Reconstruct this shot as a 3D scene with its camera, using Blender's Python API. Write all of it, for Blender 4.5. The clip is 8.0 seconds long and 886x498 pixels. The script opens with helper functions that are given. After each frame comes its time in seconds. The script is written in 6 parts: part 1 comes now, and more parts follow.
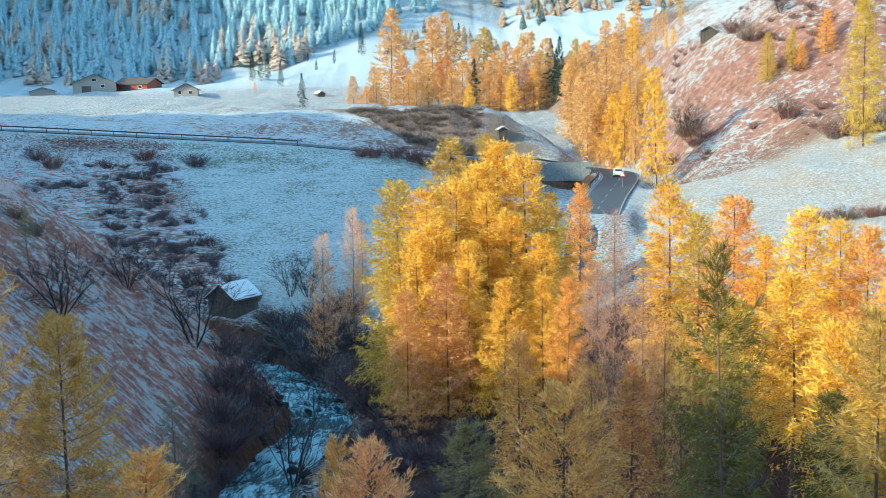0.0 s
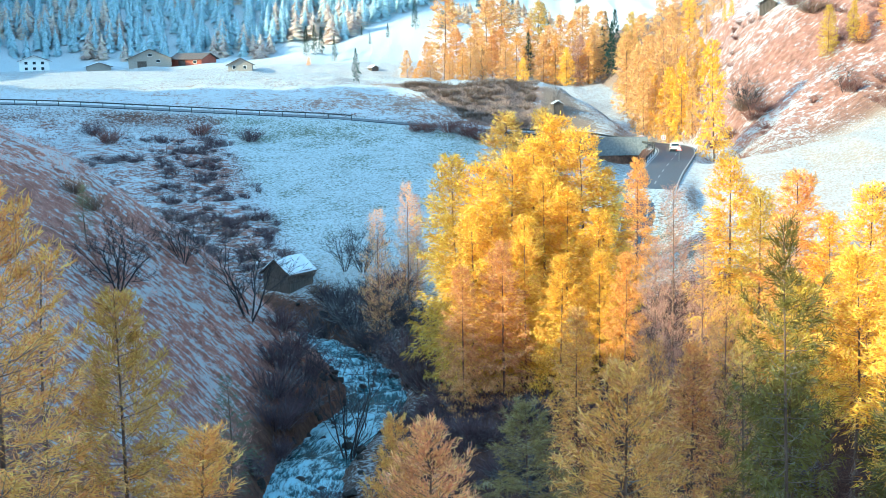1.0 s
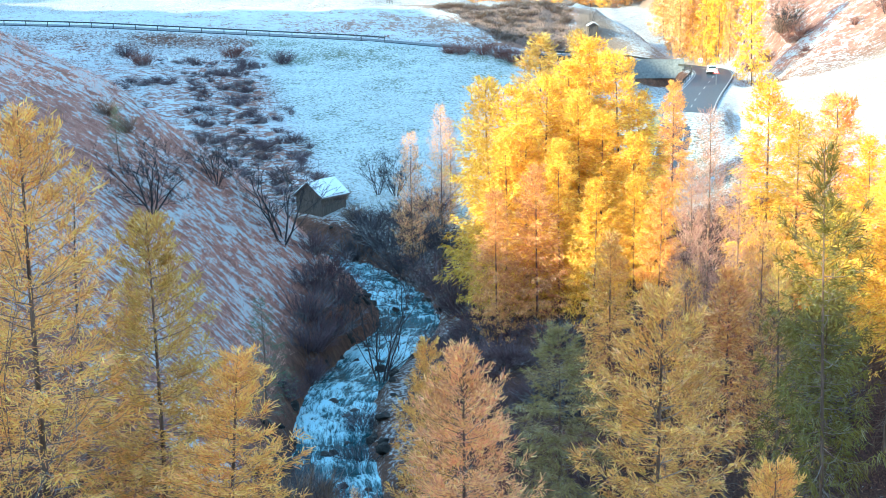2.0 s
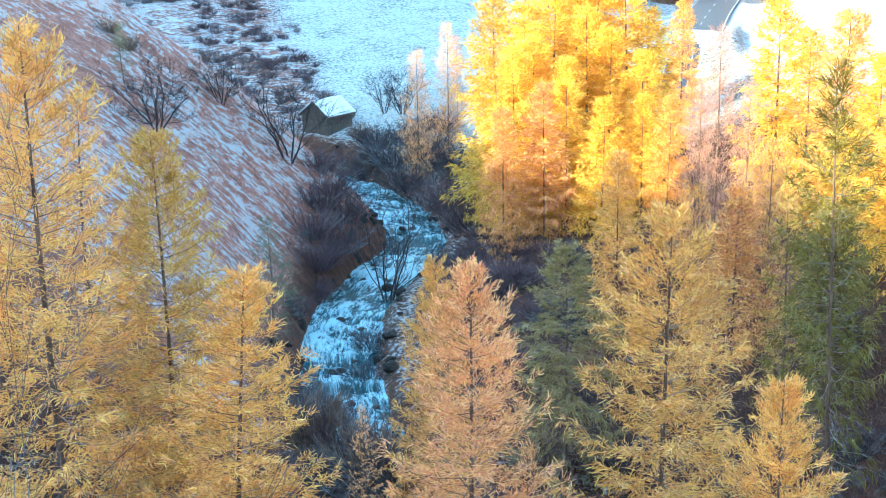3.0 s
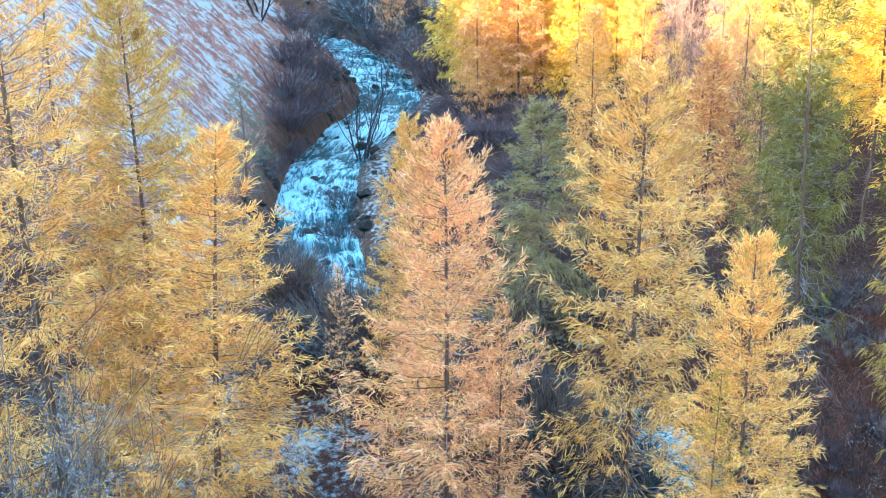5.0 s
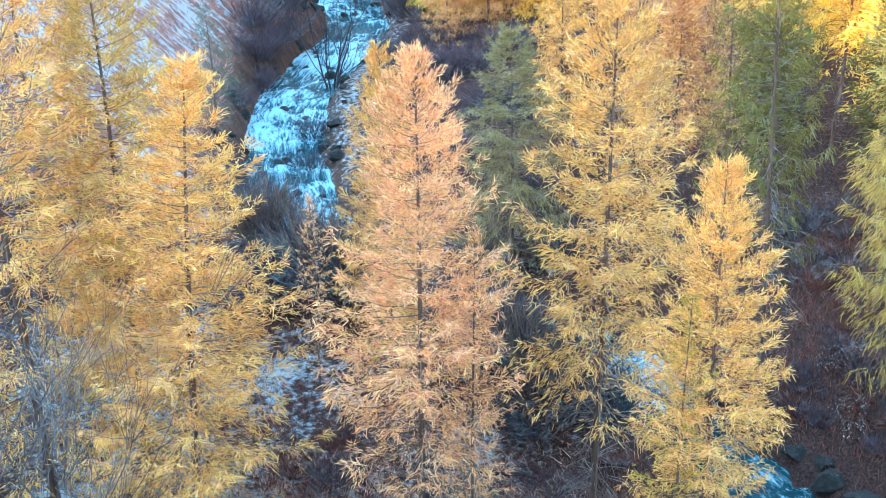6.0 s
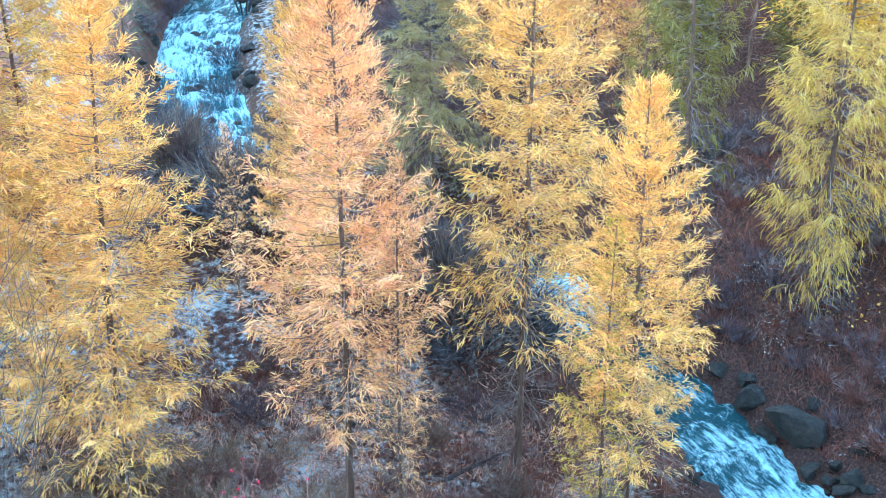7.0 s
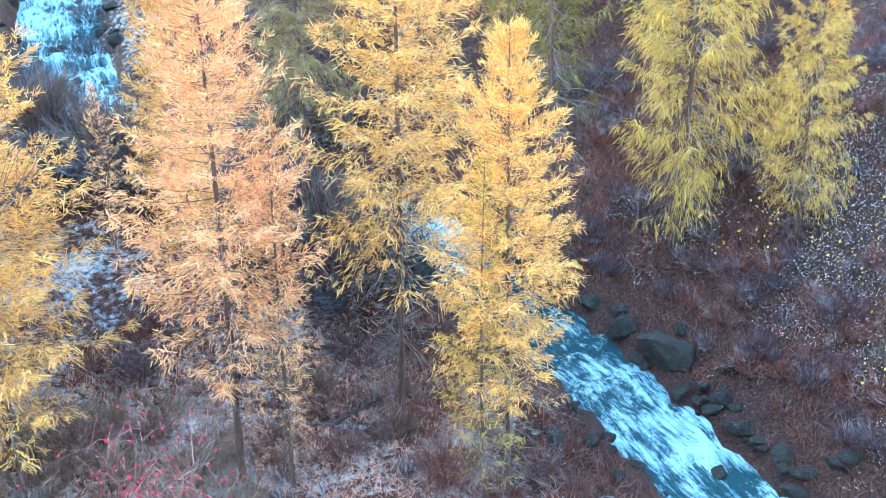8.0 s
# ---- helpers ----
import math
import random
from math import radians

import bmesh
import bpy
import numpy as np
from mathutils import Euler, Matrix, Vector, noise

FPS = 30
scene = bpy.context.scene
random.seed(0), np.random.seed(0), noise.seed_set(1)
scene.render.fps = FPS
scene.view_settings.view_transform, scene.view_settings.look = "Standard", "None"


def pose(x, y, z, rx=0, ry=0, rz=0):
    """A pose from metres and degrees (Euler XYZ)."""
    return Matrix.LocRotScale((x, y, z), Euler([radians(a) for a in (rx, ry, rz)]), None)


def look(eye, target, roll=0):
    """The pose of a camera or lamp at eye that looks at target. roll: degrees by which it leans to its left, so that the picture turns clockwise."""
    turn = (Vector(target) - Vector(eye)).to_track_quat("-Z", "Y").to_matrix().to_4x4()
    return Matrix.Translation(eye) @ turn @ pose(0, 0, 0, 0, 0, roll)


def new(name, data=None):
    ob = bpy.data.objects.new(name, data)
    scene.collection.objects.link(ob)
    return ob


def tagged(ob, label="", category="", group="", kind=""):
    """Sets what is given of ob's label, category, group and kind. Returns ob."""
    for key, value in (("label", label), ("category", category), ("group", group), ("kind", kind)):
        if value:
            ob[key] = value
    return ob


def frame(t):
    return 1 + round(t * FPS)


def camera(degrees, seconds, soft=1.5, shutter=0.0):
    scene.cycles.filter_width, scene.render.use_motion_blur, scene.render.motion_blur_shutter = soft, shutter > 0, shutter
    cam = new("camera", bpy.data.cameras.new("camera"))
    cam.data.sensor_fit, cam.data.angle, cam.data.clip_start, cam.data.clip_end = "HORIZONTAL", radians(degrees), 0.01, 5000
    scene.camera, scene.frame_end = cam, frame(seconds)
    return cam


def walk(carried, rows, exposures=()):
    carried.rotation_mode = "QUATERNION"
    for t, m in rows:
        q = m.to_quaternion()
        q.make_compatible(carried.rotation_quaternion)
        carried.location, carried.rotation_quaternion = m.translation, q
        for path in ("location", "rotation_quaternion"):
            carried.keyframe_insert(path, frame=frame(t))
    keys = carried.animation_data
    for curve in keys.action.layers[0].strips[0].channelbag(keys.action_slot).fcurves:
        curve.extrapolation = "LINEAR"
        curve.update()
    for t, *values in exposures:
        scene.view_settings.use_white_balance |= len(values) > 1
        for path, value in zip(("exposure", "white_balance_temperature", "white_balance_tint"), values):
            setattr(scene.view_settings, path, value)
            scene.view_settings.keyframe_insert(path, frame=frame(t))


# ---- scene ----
cam = camera(38.0, 8.0, soft=0.5)
EYE = 31.0
ROWS = [
    (0.0, 0.351, -1.708, 0.365, -0.04, -7.365, -0.794),
    (0.5, 0.092, -0.589, 0.256, 1.361, -7.843, -0.952),
    (1.0, 0.109, -0.913, 0.302, 2.345, -8.454, -0.986),
    (1.5, 0.087, -0.658, 0.262, 3.284, -9.982, -1.006),
    (3.0, 0.019, -0.159, 0.075, 4.264, -15.376, -1.122),
    (3.5, -0.008, 0.033, -0.005, 4.229, -16.918, -1.17),
    (4.0, -0.0, 0.0, -0.0, 4.0, -18.5, -1.2),
    (4.5, 0.002, 0.001, -0.009, 3.502, -20.148, -1.079),
    (6.0, 0.007, -0.007, -0.026, 1.909, -24.861, -1.373),
    (6.5, -0.062, 0.447, -0.202, 0.156, -26.72, -1.203),
    (7.0, -0.094, 0.65, -0.284, -2.046, -28.31, -0.962),
    (7.5, 0.055, -0.413, 0.152, -4.533, -29.455, -1.011),
    (8.0, 0.031, -0.247, 0.096, -8.09, -30.672, -0.957),
]
walk(cam, [(t, pose(x, y, EYE + z, 90 + pitch, 0, yaw) @ pose(0, 0, 0, 0, 0, roll)) for t, x, y, z, yaw, pitch, roll in ROWS],
     exposures=[(0.0, 2.15, 5650, -19), (1.0, 2.68, 5650, -19), (1.5, 2.9, 5700, -18), (3.5, 3.68, 5950, -14), (6.4, 4.2, 5850, -14), (8.0, 4.5, 6100, -7)])

# ---- light ----
SUN_EL, SUN_AZ = 20.3, 244.0
world = bpy.data.worlds.new("world")
scene.world = world
world.use_nodes = True
wn = world.node_tree.nodes
sky = wn.new("ShaderNodeTexSky")
sky.sky_type = "NISHITA"
sky.sun_disc = False
sky.sun_elevation = radians(SUN_EL)
sky.sun_rotation = radians(SUN_AZ)
sky.ozone_density = 1.6
sky.dust_density = 0.6
world.node_tree.links.new(sky.outputs[0], wn["Background"].inputs[0])
wn["Background"].inputs[1].default_value = 0.12
sun = new("sun", bpy.data.lights.new("sun", "SUN"))
sun.data.energy = 1.5
sun.data.angle = radians(0.5)
sun.data.color = (1.0, 0.8, 0.55)
sun_way = Vector((math.sin(radians(SUN_AZ)) * math.cos(radians(SUN_EL)), math.cos(radians(SUN_AZ)) * math.cos(radians(SUN_EL)), math.sin(radians(SUN_EL))))
sun.matrix_world = look(sun_way * 300, (0, 0, 0))


# ---- materials ----
class Mat:
    """A small builder of node materials."""

    def __init__(self, name):
        self.m = bpy.data.materials.new(name)
        self.m.use_nodes = True
        self.t = self.m.node_tree
        self.b = self.t.nodes["Principled BSDF"]
        self.out = self.t.nodes["Material Output"]
        self.b.inputs["Specular IOR Level"].default_value = 0.25

    def n(self, kind, **sets):
        node = self.t.nodes.new(kind)
        for key, value in sets.items():
            node.inputs[key].default_value = value
        return node

    def link(self, a, b):
        self.t.links.new(a, b)

    def coords(self, kind="Object"):
        return self.n("ShaderNodeTexCoord").outputs[kind]

    def noise(self, scale, detail=4, rough=0.6, vec=None, stretch=None):
        node = self.n("ShaderNodeTexNoise", Scale=scale, Detail=detail, Roughness=rough)
        if vec is None:
            vec = self.coords()
        if stretch:
            m = self.n("ShaderNodeMapping")
            m.inputs["Scale"].default_value = stretch
            self.link(vec, m.inputs[0])
            vec = m.outputs[0]
        self.link(vec, node.inputs["Vector"])
        return node.outputs["Fac"]

    def ramp(self, fac, *stops):
        node = self.n("ShaderNodeValToRGB")
        el = node.color_ramp.elements
        while len(el) < len(stops):
            el.new(0.5)
        for e, (pos, col) in zip(el, stops):
            e.position = pos
            e.color = (*col, 1) if len(col) == 3 else col
        self.link(fac, node.inputs[0])
        return node.outputs[0]

    def step(self, fac, lo, hi):
        node = self.n("ShaderNodeMapRange")
        node.inputs["From Min"].default_value = lo
        node.inputs["From Max"].default_value = hi
        self.link(fac, node.inputs[0])
        return node.outputs[0]

    def mix(self, fac, a, b, mode="MIX"):
        node = self.n("ShaderNodeMix")
        node.data_type = "RGBA"
        node.blend_type = mode
        for sock, v in ((node.inputs[0], fac), (node.inputs[6], a), (node.inputs[7], b)):
            if isinstance(v, (int, float)):
                sock.default_value = v
            elif isinstance(v, tuple):
                sock.default_value = (*v, 1)
            else:
                self.link(v, sock)
        return node.outputs[2]

    def math(self, op, a, b=0.5):
        node = self.n("ShaderNodeMath")
        node.operation = op
        for sock, v in zip(node.inputs, (a, b)):
            if isinstance(v, (int, float)):
                sock.default_value = v
            else:
                self.link(v, sock)
        return node.outputs[0]

    def up(self):
        geo = self.n("ShaderNodeNewGeometry")
        sep = self.n("ShaderNodeSeparateXYZ")
        self.link(geo.outputs["Normal"], sep.inputs[0])
        return sep.outputs[2]

    def base(self, col, rough=0.8, bump=None, strength=0.4, distance=0.05):
        if isinstance(col, tuple):
            self.b.inputs["Base Color"].default_value = (*col, 1)
        else:
            self.link(col, self.b.inputs["Base Color"])
        if isinstance(rough, (int, float)):
            self.b.inputs["Roughness"].default_value = rough
        else:
            self.link(rough, self.b.inputs["Roughness"])
        if bump is not None:
            node = self.n("ShaderNodeBump", Strength=strength, Distance=distance)
            self.link(bump, node.inputs["Height"])
            self.link(node.outputs[0], self.b.inputs["Normal"])
        return self.m


def plain(name, col, rough=0.7, scale=6.0, spread=0.25, metal=0.0):
    """A surface of one colour with blotches and grain."""
    m = Mat(name)
    dark = tuple(c * (1 - spread) for c in col)
    light = tuple(min(1, c * (1 + spread)) for c in col)
    f = m.noise(scale, 5, 0.65)
    m.b.inputs["Metallic"].default_value = metal
    return m.base(m.ramp(f, (0.3, dark), (0.7, light)), rough, f, 0.2, 0.02)


SNOW = (0.74, 0.78, 0.8)


def needles(name, rime=0.18):
    """Larch needles: the colour is each tree's own, with lighter, frosted tufts."""
    m = Mat(name)
    info = m.n("ShaderNodeObjectInfo")
    geo = m.n("ShaderNodeNewGeometry")
    isl = geo.outputs["Random Per Island"]
    big = m.noise(0.5, 2, 0.5)
    tuft = m.step(m.noise(2.2, 2, 0.5), 0.3, 0.7)
    v = m.math("ADD", m.math("ADD", m.math("MULTIPLY", isl, 0.42), m.math("MULTIPLY", tuft, 0.36)), m.math("MULTIPLY", big, 0.5))
    hue = m.n("ShaderNodeHueSaturation")
    m.link(info.outputs["Color"], hue.inputs["Color"])
    m.link(m.math("ADD", m.math("MULTIPLY", isl, 0.05), 0.475), hue.inputs["Hue"])
    m.link(m.math("ADD", v, 0.38), hue.inputs["Value"])
    frost = m.math("MULTIPLY", m.step(m.noise(1.7, 3, 0.6), 0.42, 0.7), m.step(m.up(), 0.1, 0.7))
    col = m.mix(m.math("MULTIPLY", frost, rime), hue.outputs[0], SNOW)
    dif = m.n("ShaderNodeBsdfDiffuse")
    tra = m.n("ShaderNodeBsdfTranslucent")
    mix = m.n("ShaderNodeMixShader", Fac=0.22)
    m.link(col, dif.inputs[0])
    m.link(col, tra.inputs[0])
    m.link(dif.outputs[0], mix.inputs[1])
    m.link(tra.outputs[0], mix.inputs[2])
    m.link(mix.outputs[0], m.out.inputs[0])
    return m.m


def twigs(name, frost=0.35):
    """Bare twigs in each bush's own colour, with some snow on them."""
    m = Mat(name)
    info = m.n("ShaderNodeObjectInfo")
    isl = m.n("ShaderNodeNewGeometry").outputs["Random Per Island"]
    hue = m.n("ShaderNodeHueSaturation")
    m.link(info.outputs["Color"], hue.inputs["Color"])
    m.link(m.math("ADD", m.math("MULTIPLY", isl, 0.8), 0.6), hue.inputs["Value"])
    f = m.math("MULTIPLY", m.step(m.noise(1.3, 3), 0.5, 0.8), frost)
    return m.base(m.mix(f, hue.outputs[0], SNOW), 0.85)


def bark():
    m = Mat("bark")
    f = m.noise(7, 5, 0.7, stretch=(1, 1, 0.15))
    col = m.ramp(f, (0.3, (0.07, 0.042, 0.032)), (0.55, (0.19, 0.115, 0.085)), (0.75, (0.3, 0.22, 0.18)))
    return m.base(col, 0.9, f, 0.6, 0.05)


def limb_mat():
    """Thin larch boughs, paler than the trunk, with rime on top."""
    m = Mat("rimed_boughs")
    f = m.noise(4, 4, 0.7)
    col = m.ramp(f, (0.3, (0.12, 0.08, 0.065)), (0.7, (0.3, 0.2, 0.15)))
    fr = m.math("MULTIPLY", m.step(m.up(), 0.1, 0.6), m.step(m.noise(0.8, 3), 0.4, 0.6))
    return m.base(m.mix(m.math("MULTIPLY", fr, 0.22), col, SNOW), 0.9)


def ground_mat():
    """Thin snow on dead grass; steep and scrubby ground shows more grass and earth."""
    m = Mat("snowy_ground")
    pos = m.n("ShaderNodeNewGeometry").outputs["Position"]
    up = m.up()
    micro = m.noise(9.0, 5, 0.75, pos)
    fine = m.noise(1.7, 7, 0.8, pos)
    streak = m.noise(0.9, 6, 0.7, pos, (0.9, 2.0, 0.8))
    tuft = m.noise(0.35, 5, 0.65, pos)
    broad = m.noise(0.02, 3, 0.5, pos)
    grass = m.ramp(streak, (0.3, (0.06, 0.028, 0.02)), (0.5, (0.2, 0.085, 0.055)), (0.72, (0.42, 0.2, 0.125)))
    grass = m.mix(m.step(broad, 0.45, 0.6), grass, m.mix(tuft, (0.07, 0.04, 0.028), (0.24, 0.15, 0.09)))
    grass = m.mix(m.step(micro, 0.36, 0.66), m.mix(0.7, grass, (0.022, 0.016, 0.014)), grass)
    green = m.n("ShaderNodeAttribute")
    green.attribute_name = "green"
    grass = m.mix(green.outputs["Fac"], grass, m.ramp(fine, (0.3, (0.1, 0.12, 0.08)), (0.7, (0.3, 0.32, 0.24))))
    litter = m.n("ShaderNodeAttribute")
    litter.attribute_name = "litter"
    grass = m.mix(litter.outputs["Fac"], grass, m.ramp(micro, (0.35, (0.025, 0.015, 0.013)), (0.55, (0.095, 0.046, 0.038)), (0.75, (0.24, 0.115, 0.08))))
    cover = m.math("ADD", m.math("MULTIPLY", micro, 0.2), m.math("MULTIPLY", fine, 0.6))
    cover = m.math("ADD", cover, m.math("MULTIPLY", tuft, 0.18))
    tussock = m.noise(3.2, 3, 0.6, pos, (1.0, 1.0, 1.8))
    cover = m.math("ADD", cover, m.math("MULTIPLY", m.math("SUBTRACT", tussock, 0.5), 0.75))
    cover = m.math("ADD", cover, m.math("MULTIPLY", m.step(up, 0.6, 1.0), 0.42))
    cover = m.math("ADD", cover, m.math("MULTIPLY", streak, 0.14))
    att = m.n("ShaderNodeAttribute")
    att.attribute_name = "snow"
    cover = m.math("ADD", cover, att.outputs["Fac"])
    clump = m.n("ShaderNodeAttribute")
    clump.attribute_name = "clump"
    tufts = m.math("ADD", m.math("MULTIPLY", m.noise(1.5, 6, 0.7, pos, (0.55, 1.3, 0.7)), 0.7), m.math("MULTIPLY", m.noise(0.45, 3, 0.6, pos, (0.7, 1.2, 1.0)), 0.3))
    cover = m.math("ADD", cover, m.math("MULTIPLY", m.math("MULTIPLY", m.math("SUBTRACT", tufts, 0.425), 3.0), clump.outputs["Fac"]))
    fac = m.step(cover, 0.9, 1.08)
    # Reddish grass; its extra pink paints in glow bounced off sunlit larches.
    grass = m.mix(m.math("MULTIPLY", clump.outputs["Fac"], 0.75), grass, m.ramp(streak, (0.3, (0.2, 0.07, 0.055)), (0.5, (0.5, 0.2, 0.15)), (0.7, (0.7, 0.36, 0.27))))
    rime = m.n("ShaderNodeAttribute")
    rime.attribute_name = "rime"
    tips = m.math("ADD", m.math("MULTIPLY", micro, 0.9), 0.35)
    # The rime's warm pink tone also carries that painted glow.
    grass = m.mix(m.math("MULTIPLY", rime.outputs["Fac"], tips), grass, (0.7, 0.54, 0.43))
    col = m.mix(m.math("MULTIPLY", fac, 0.85), grass, (0.67, 0.705, 0.725))
    return m.base(col, 0.85, m.math("ADD", m.math("ADD", fine, m.math("MULTIPLY", streak, 0.8)), m.math("ADD", m.math("MULTIPLY", tuft, 1.6), m.math("ADD", m.math("MULTIPLY", tussock, 1.2), m.math("MULTIPLY", m.math("MULTIPLY", tufts, 3.0), clump.outputs["Fac"])))), 0.95, 0.35)


def water_mat():
    """Fast water: dark green-grey where it is smooth, white where it breaks, drawn out along the flow."""
    m = Mat("rushing_water")
    a1, a2, a3 = (m.n("ShaderNodeAttribute") for _ in range(3))
    a1.attribute_name, a2.attribute_name, a3.attribute_name = "along", "across", "foam"
    vec = m.n("ShaderNodeCombineXYZ")
    m.link(a1.outputs["Fac"], vec.inputs[0])
    m.link(a2.outputs["Fac"], vec.inputs[1])
    vec = vec.outputs[0]
    warp = m.n("ShaderNodeTexNoise", Scale=0.8, Detail=3)
    m.link(vec, warp.inputs["Vector"])
    vec = m.mix(0.35, vec, warp.outputs["Color"], "ADD")
    f1 = m.noise(1.0, 7, 0.7, vec, (0.6, 1.3, 1))
    f2 = m.noise(4.0, 6, 0.75, vec, (0.45, 1.4, 1))
    f3 = m.noise(11.0, 4, 0.7, vec)
    f = m.math("ADD", m.math("ADD", m.math("MULTIPLY", f1, 0.6), m.math("MULTIPLY", f2, 0.45)), m.math("MULTIPLY", f3, 0.22))
    f = m.math("ADD", f, a3.outputs["Fac"])
    f = m.math("ADD", f, m.math("MULTIPLY", m.math("SUBTRACT", m.noise(2.2, 4, 0.7, vec, (0.35, 2.2, 1)), 0.5), 0.5))
    fac = m.step(f, 0.58, 0.78)
    col = m.mix(fac, (0.012, 0.058, 0.072), (0.44, 0.67, 0.74))
    rough = m.math("ADD", m.math("MULTIPLY", fac, 0.5), 0.06)
    return m.base(col, rough, f, 1.0, 0.2)


NEEDLE = needles("larch_needles")
FIR = needles("spruce_needles", 0.75)
TWIG = twigs("bare_twigs", 0.45)
BARK = bark()
LIMB = limb_mat()
GROUND = ground_mat()
WATER = water_mat()


# ---- mesh building ----
class Build:
    """Collects vertices and faces of one mesh."""

    def __init__(self):
        self.v, self.f, self.k = [], [], 0

    def add(self, verts, faces):
        verts = np.asarray(verts, float).reshape(-1, 3)
        self.v.append(verts)
        k = self.k
        self.f.extend([tuple(i + k for i in face) for face in faces])
        self.k += len(verts)

    def tube(self, path, radii, sides=5):
        path = np.asarray(path, float)
        d = np.gradient(path, axis=0)
        d /= np.linalg.norm(d, axis=1, keepdims=True) + 1e-9
        ref = np.array([0.31, 0.17, 0.93]) if abs(d[0][2]) < 0.9 else np.array([1.0, 0.1, 0.0])
        a = np.cross(d, ref)
        a /= np.linalg.norm(a, axis=1, keepdims=True) + 1e-9
        b = np.cross(d, a)
        ang = np.arange(sides) * 2 * np.pi / sides
        r = np.asarray(radii, float)[:, None, None]
        ring = path[:, None] + r * (np.cos(ang)[None, :, None] * a[:, None] + np.sin(ang)[None, :, None] * b[:, None])
        faces = [(i * sides + j, i * sides + (j + 1) % sides, (i + 1) * sides + (j + 1) % sides, (i + 1) * sides + j)
                 for i in range(len(path) - 1) for j in range(sides)]
        self.add(ring, faces)

    def box(self, x0, y0, z0, x1, y1, z1):
        v = [(x, y, z) for x in (x0, x1) for y in (y0, y1) for z in (z0, z1)]
        self.add(v, [(0, 1, 3, 2), (4, 6, 7, 5), (0, 4, 5, 1), (2, 3, 7, 6), (0, 2, 6, 4), (1, 5, 7, 3)])

    def blades(self, start, way, length, width, turn, fine=True):
        """Many thin blades at once, each tapering to its tip; or leaf-shaped ones."""
        start, way = np.asarray(start), np.asarray(way)
        side = np.cross(way, np.stack([np.cos(turn), np.sin(turn), 0.4 + 0 * turn], -1))
        side /= np.linalg.norm(side, axis=1, keepdims=True) + 1e-9
        n, k = len(start), self.k
        if fine:
            v = np.stack([start + side * width[:, None] / 2, start + way * length[:, None], start - side * width[:, None] / 2], 1)
        else:
            mid = start + way * (length * 0.45)[:, None]
            v = np.stack([start, mid + side * width[:, None] / 2, start + way * length[:, None], mid - side * width[:, None] / 2], 1)
        self.v.append(v.reshape(-1, 3))
        m = v.shape[1]
        i = k + m * np.arange(n)
        self.f.extend(map(tuple, np.stack([i + j for j in range(m)], 1).tolist()))
        self.k += m * n

    def mesh(self, name, material, smooth=False):
        me = bpy.data.meshes.new(name)
        me.from_pydata(np.concatenate(self.v).tolist(), [], self.f)
        me.materials.append(material)
        if smooth:
            me.polygons.foreach_set("use_smooth", [True] * len(me.polygons))
        me.update()
        return me


def part(name, build, material, parent, label="", smooth=False):
    ob = new(name, build.mesh(name, material, smooth) if isinstance(build, Build) else build)
    ob.parent = parent
    return tagged(ob, label)


def lattice(x, y, size, seed):
    """Smooth value noise in the plan, -1 to 1."""
    u, v = np.asarray(x, float) / size, np.asarray(y, float) / size
    i, j = np.floor(u), np.floor(v)
    fu, fv = u - i, v - j
    fu, fv = fu * fu * (3 - 2 * fu), fv * fv * (3 - 2 * fv)

    def r(a, b):
        s = np.sin(a * 127.1 + b * 311.7 + seed * 74.7) * 43758.5453
        return (s - np.floor(s)) * 2 - 1
    return (r(i, j) * (1 - fu) + r(i + 1, j) * fu) * (1 - fv) + (r(i, j + 1) * (1 - fu) + r(i + 1, j + 1) * fu) * fv


# terrain start
def sstep(a, b, x):
    t = np.clip((np.asarray(x, float) - a) / (b - a), 0, 1)
    return t * t * (3 - 2 * t)


def stream_x(y):
    """The stream's middle line in the plan: x at y."""
    y = np.asarray(y, float)
    ys = np.array([-20, 8, 24, 34, 42.5, 53, 60, 68, 78, 90, 98, 107, 115, 124, 131, 138, 150])
    xs = np.array([30, 24, 18.5, 14.4, 11.6, 5.5, -3, -10.5, -13, -14, -12.2, -10, -12, -17, -24, -44, -90])
    s = 0
    for k in (-2.5, 0, 2.5):
        s = s + np.interp(y + k, ys, xs)
    return s / 3


def stream_z(y):
    return np.interp(y, [-20, 34, 43, 68, 90, 107, 124, 131, 150], [-1.5, 0, 0.4, 1.0, 1.8, 2.4, 3.2, 3.6, 5.0])


def stream_gap(x, y):
    """Signed distance from the stream's middle line; right of it is positive."""
    slope = (stream_x(y + 0.5) - stream_x(y - 0.5))
    return (x - stream_x(y)) / np.sqrt(1 + slope * slope)


def road_y(x):
    """The terrace road's middle line along the foot of the plateau."""
    return np.interp(x, [-120, -77, -27, 0, 18, 30], [230, 229, 226, 228, 231, 231])


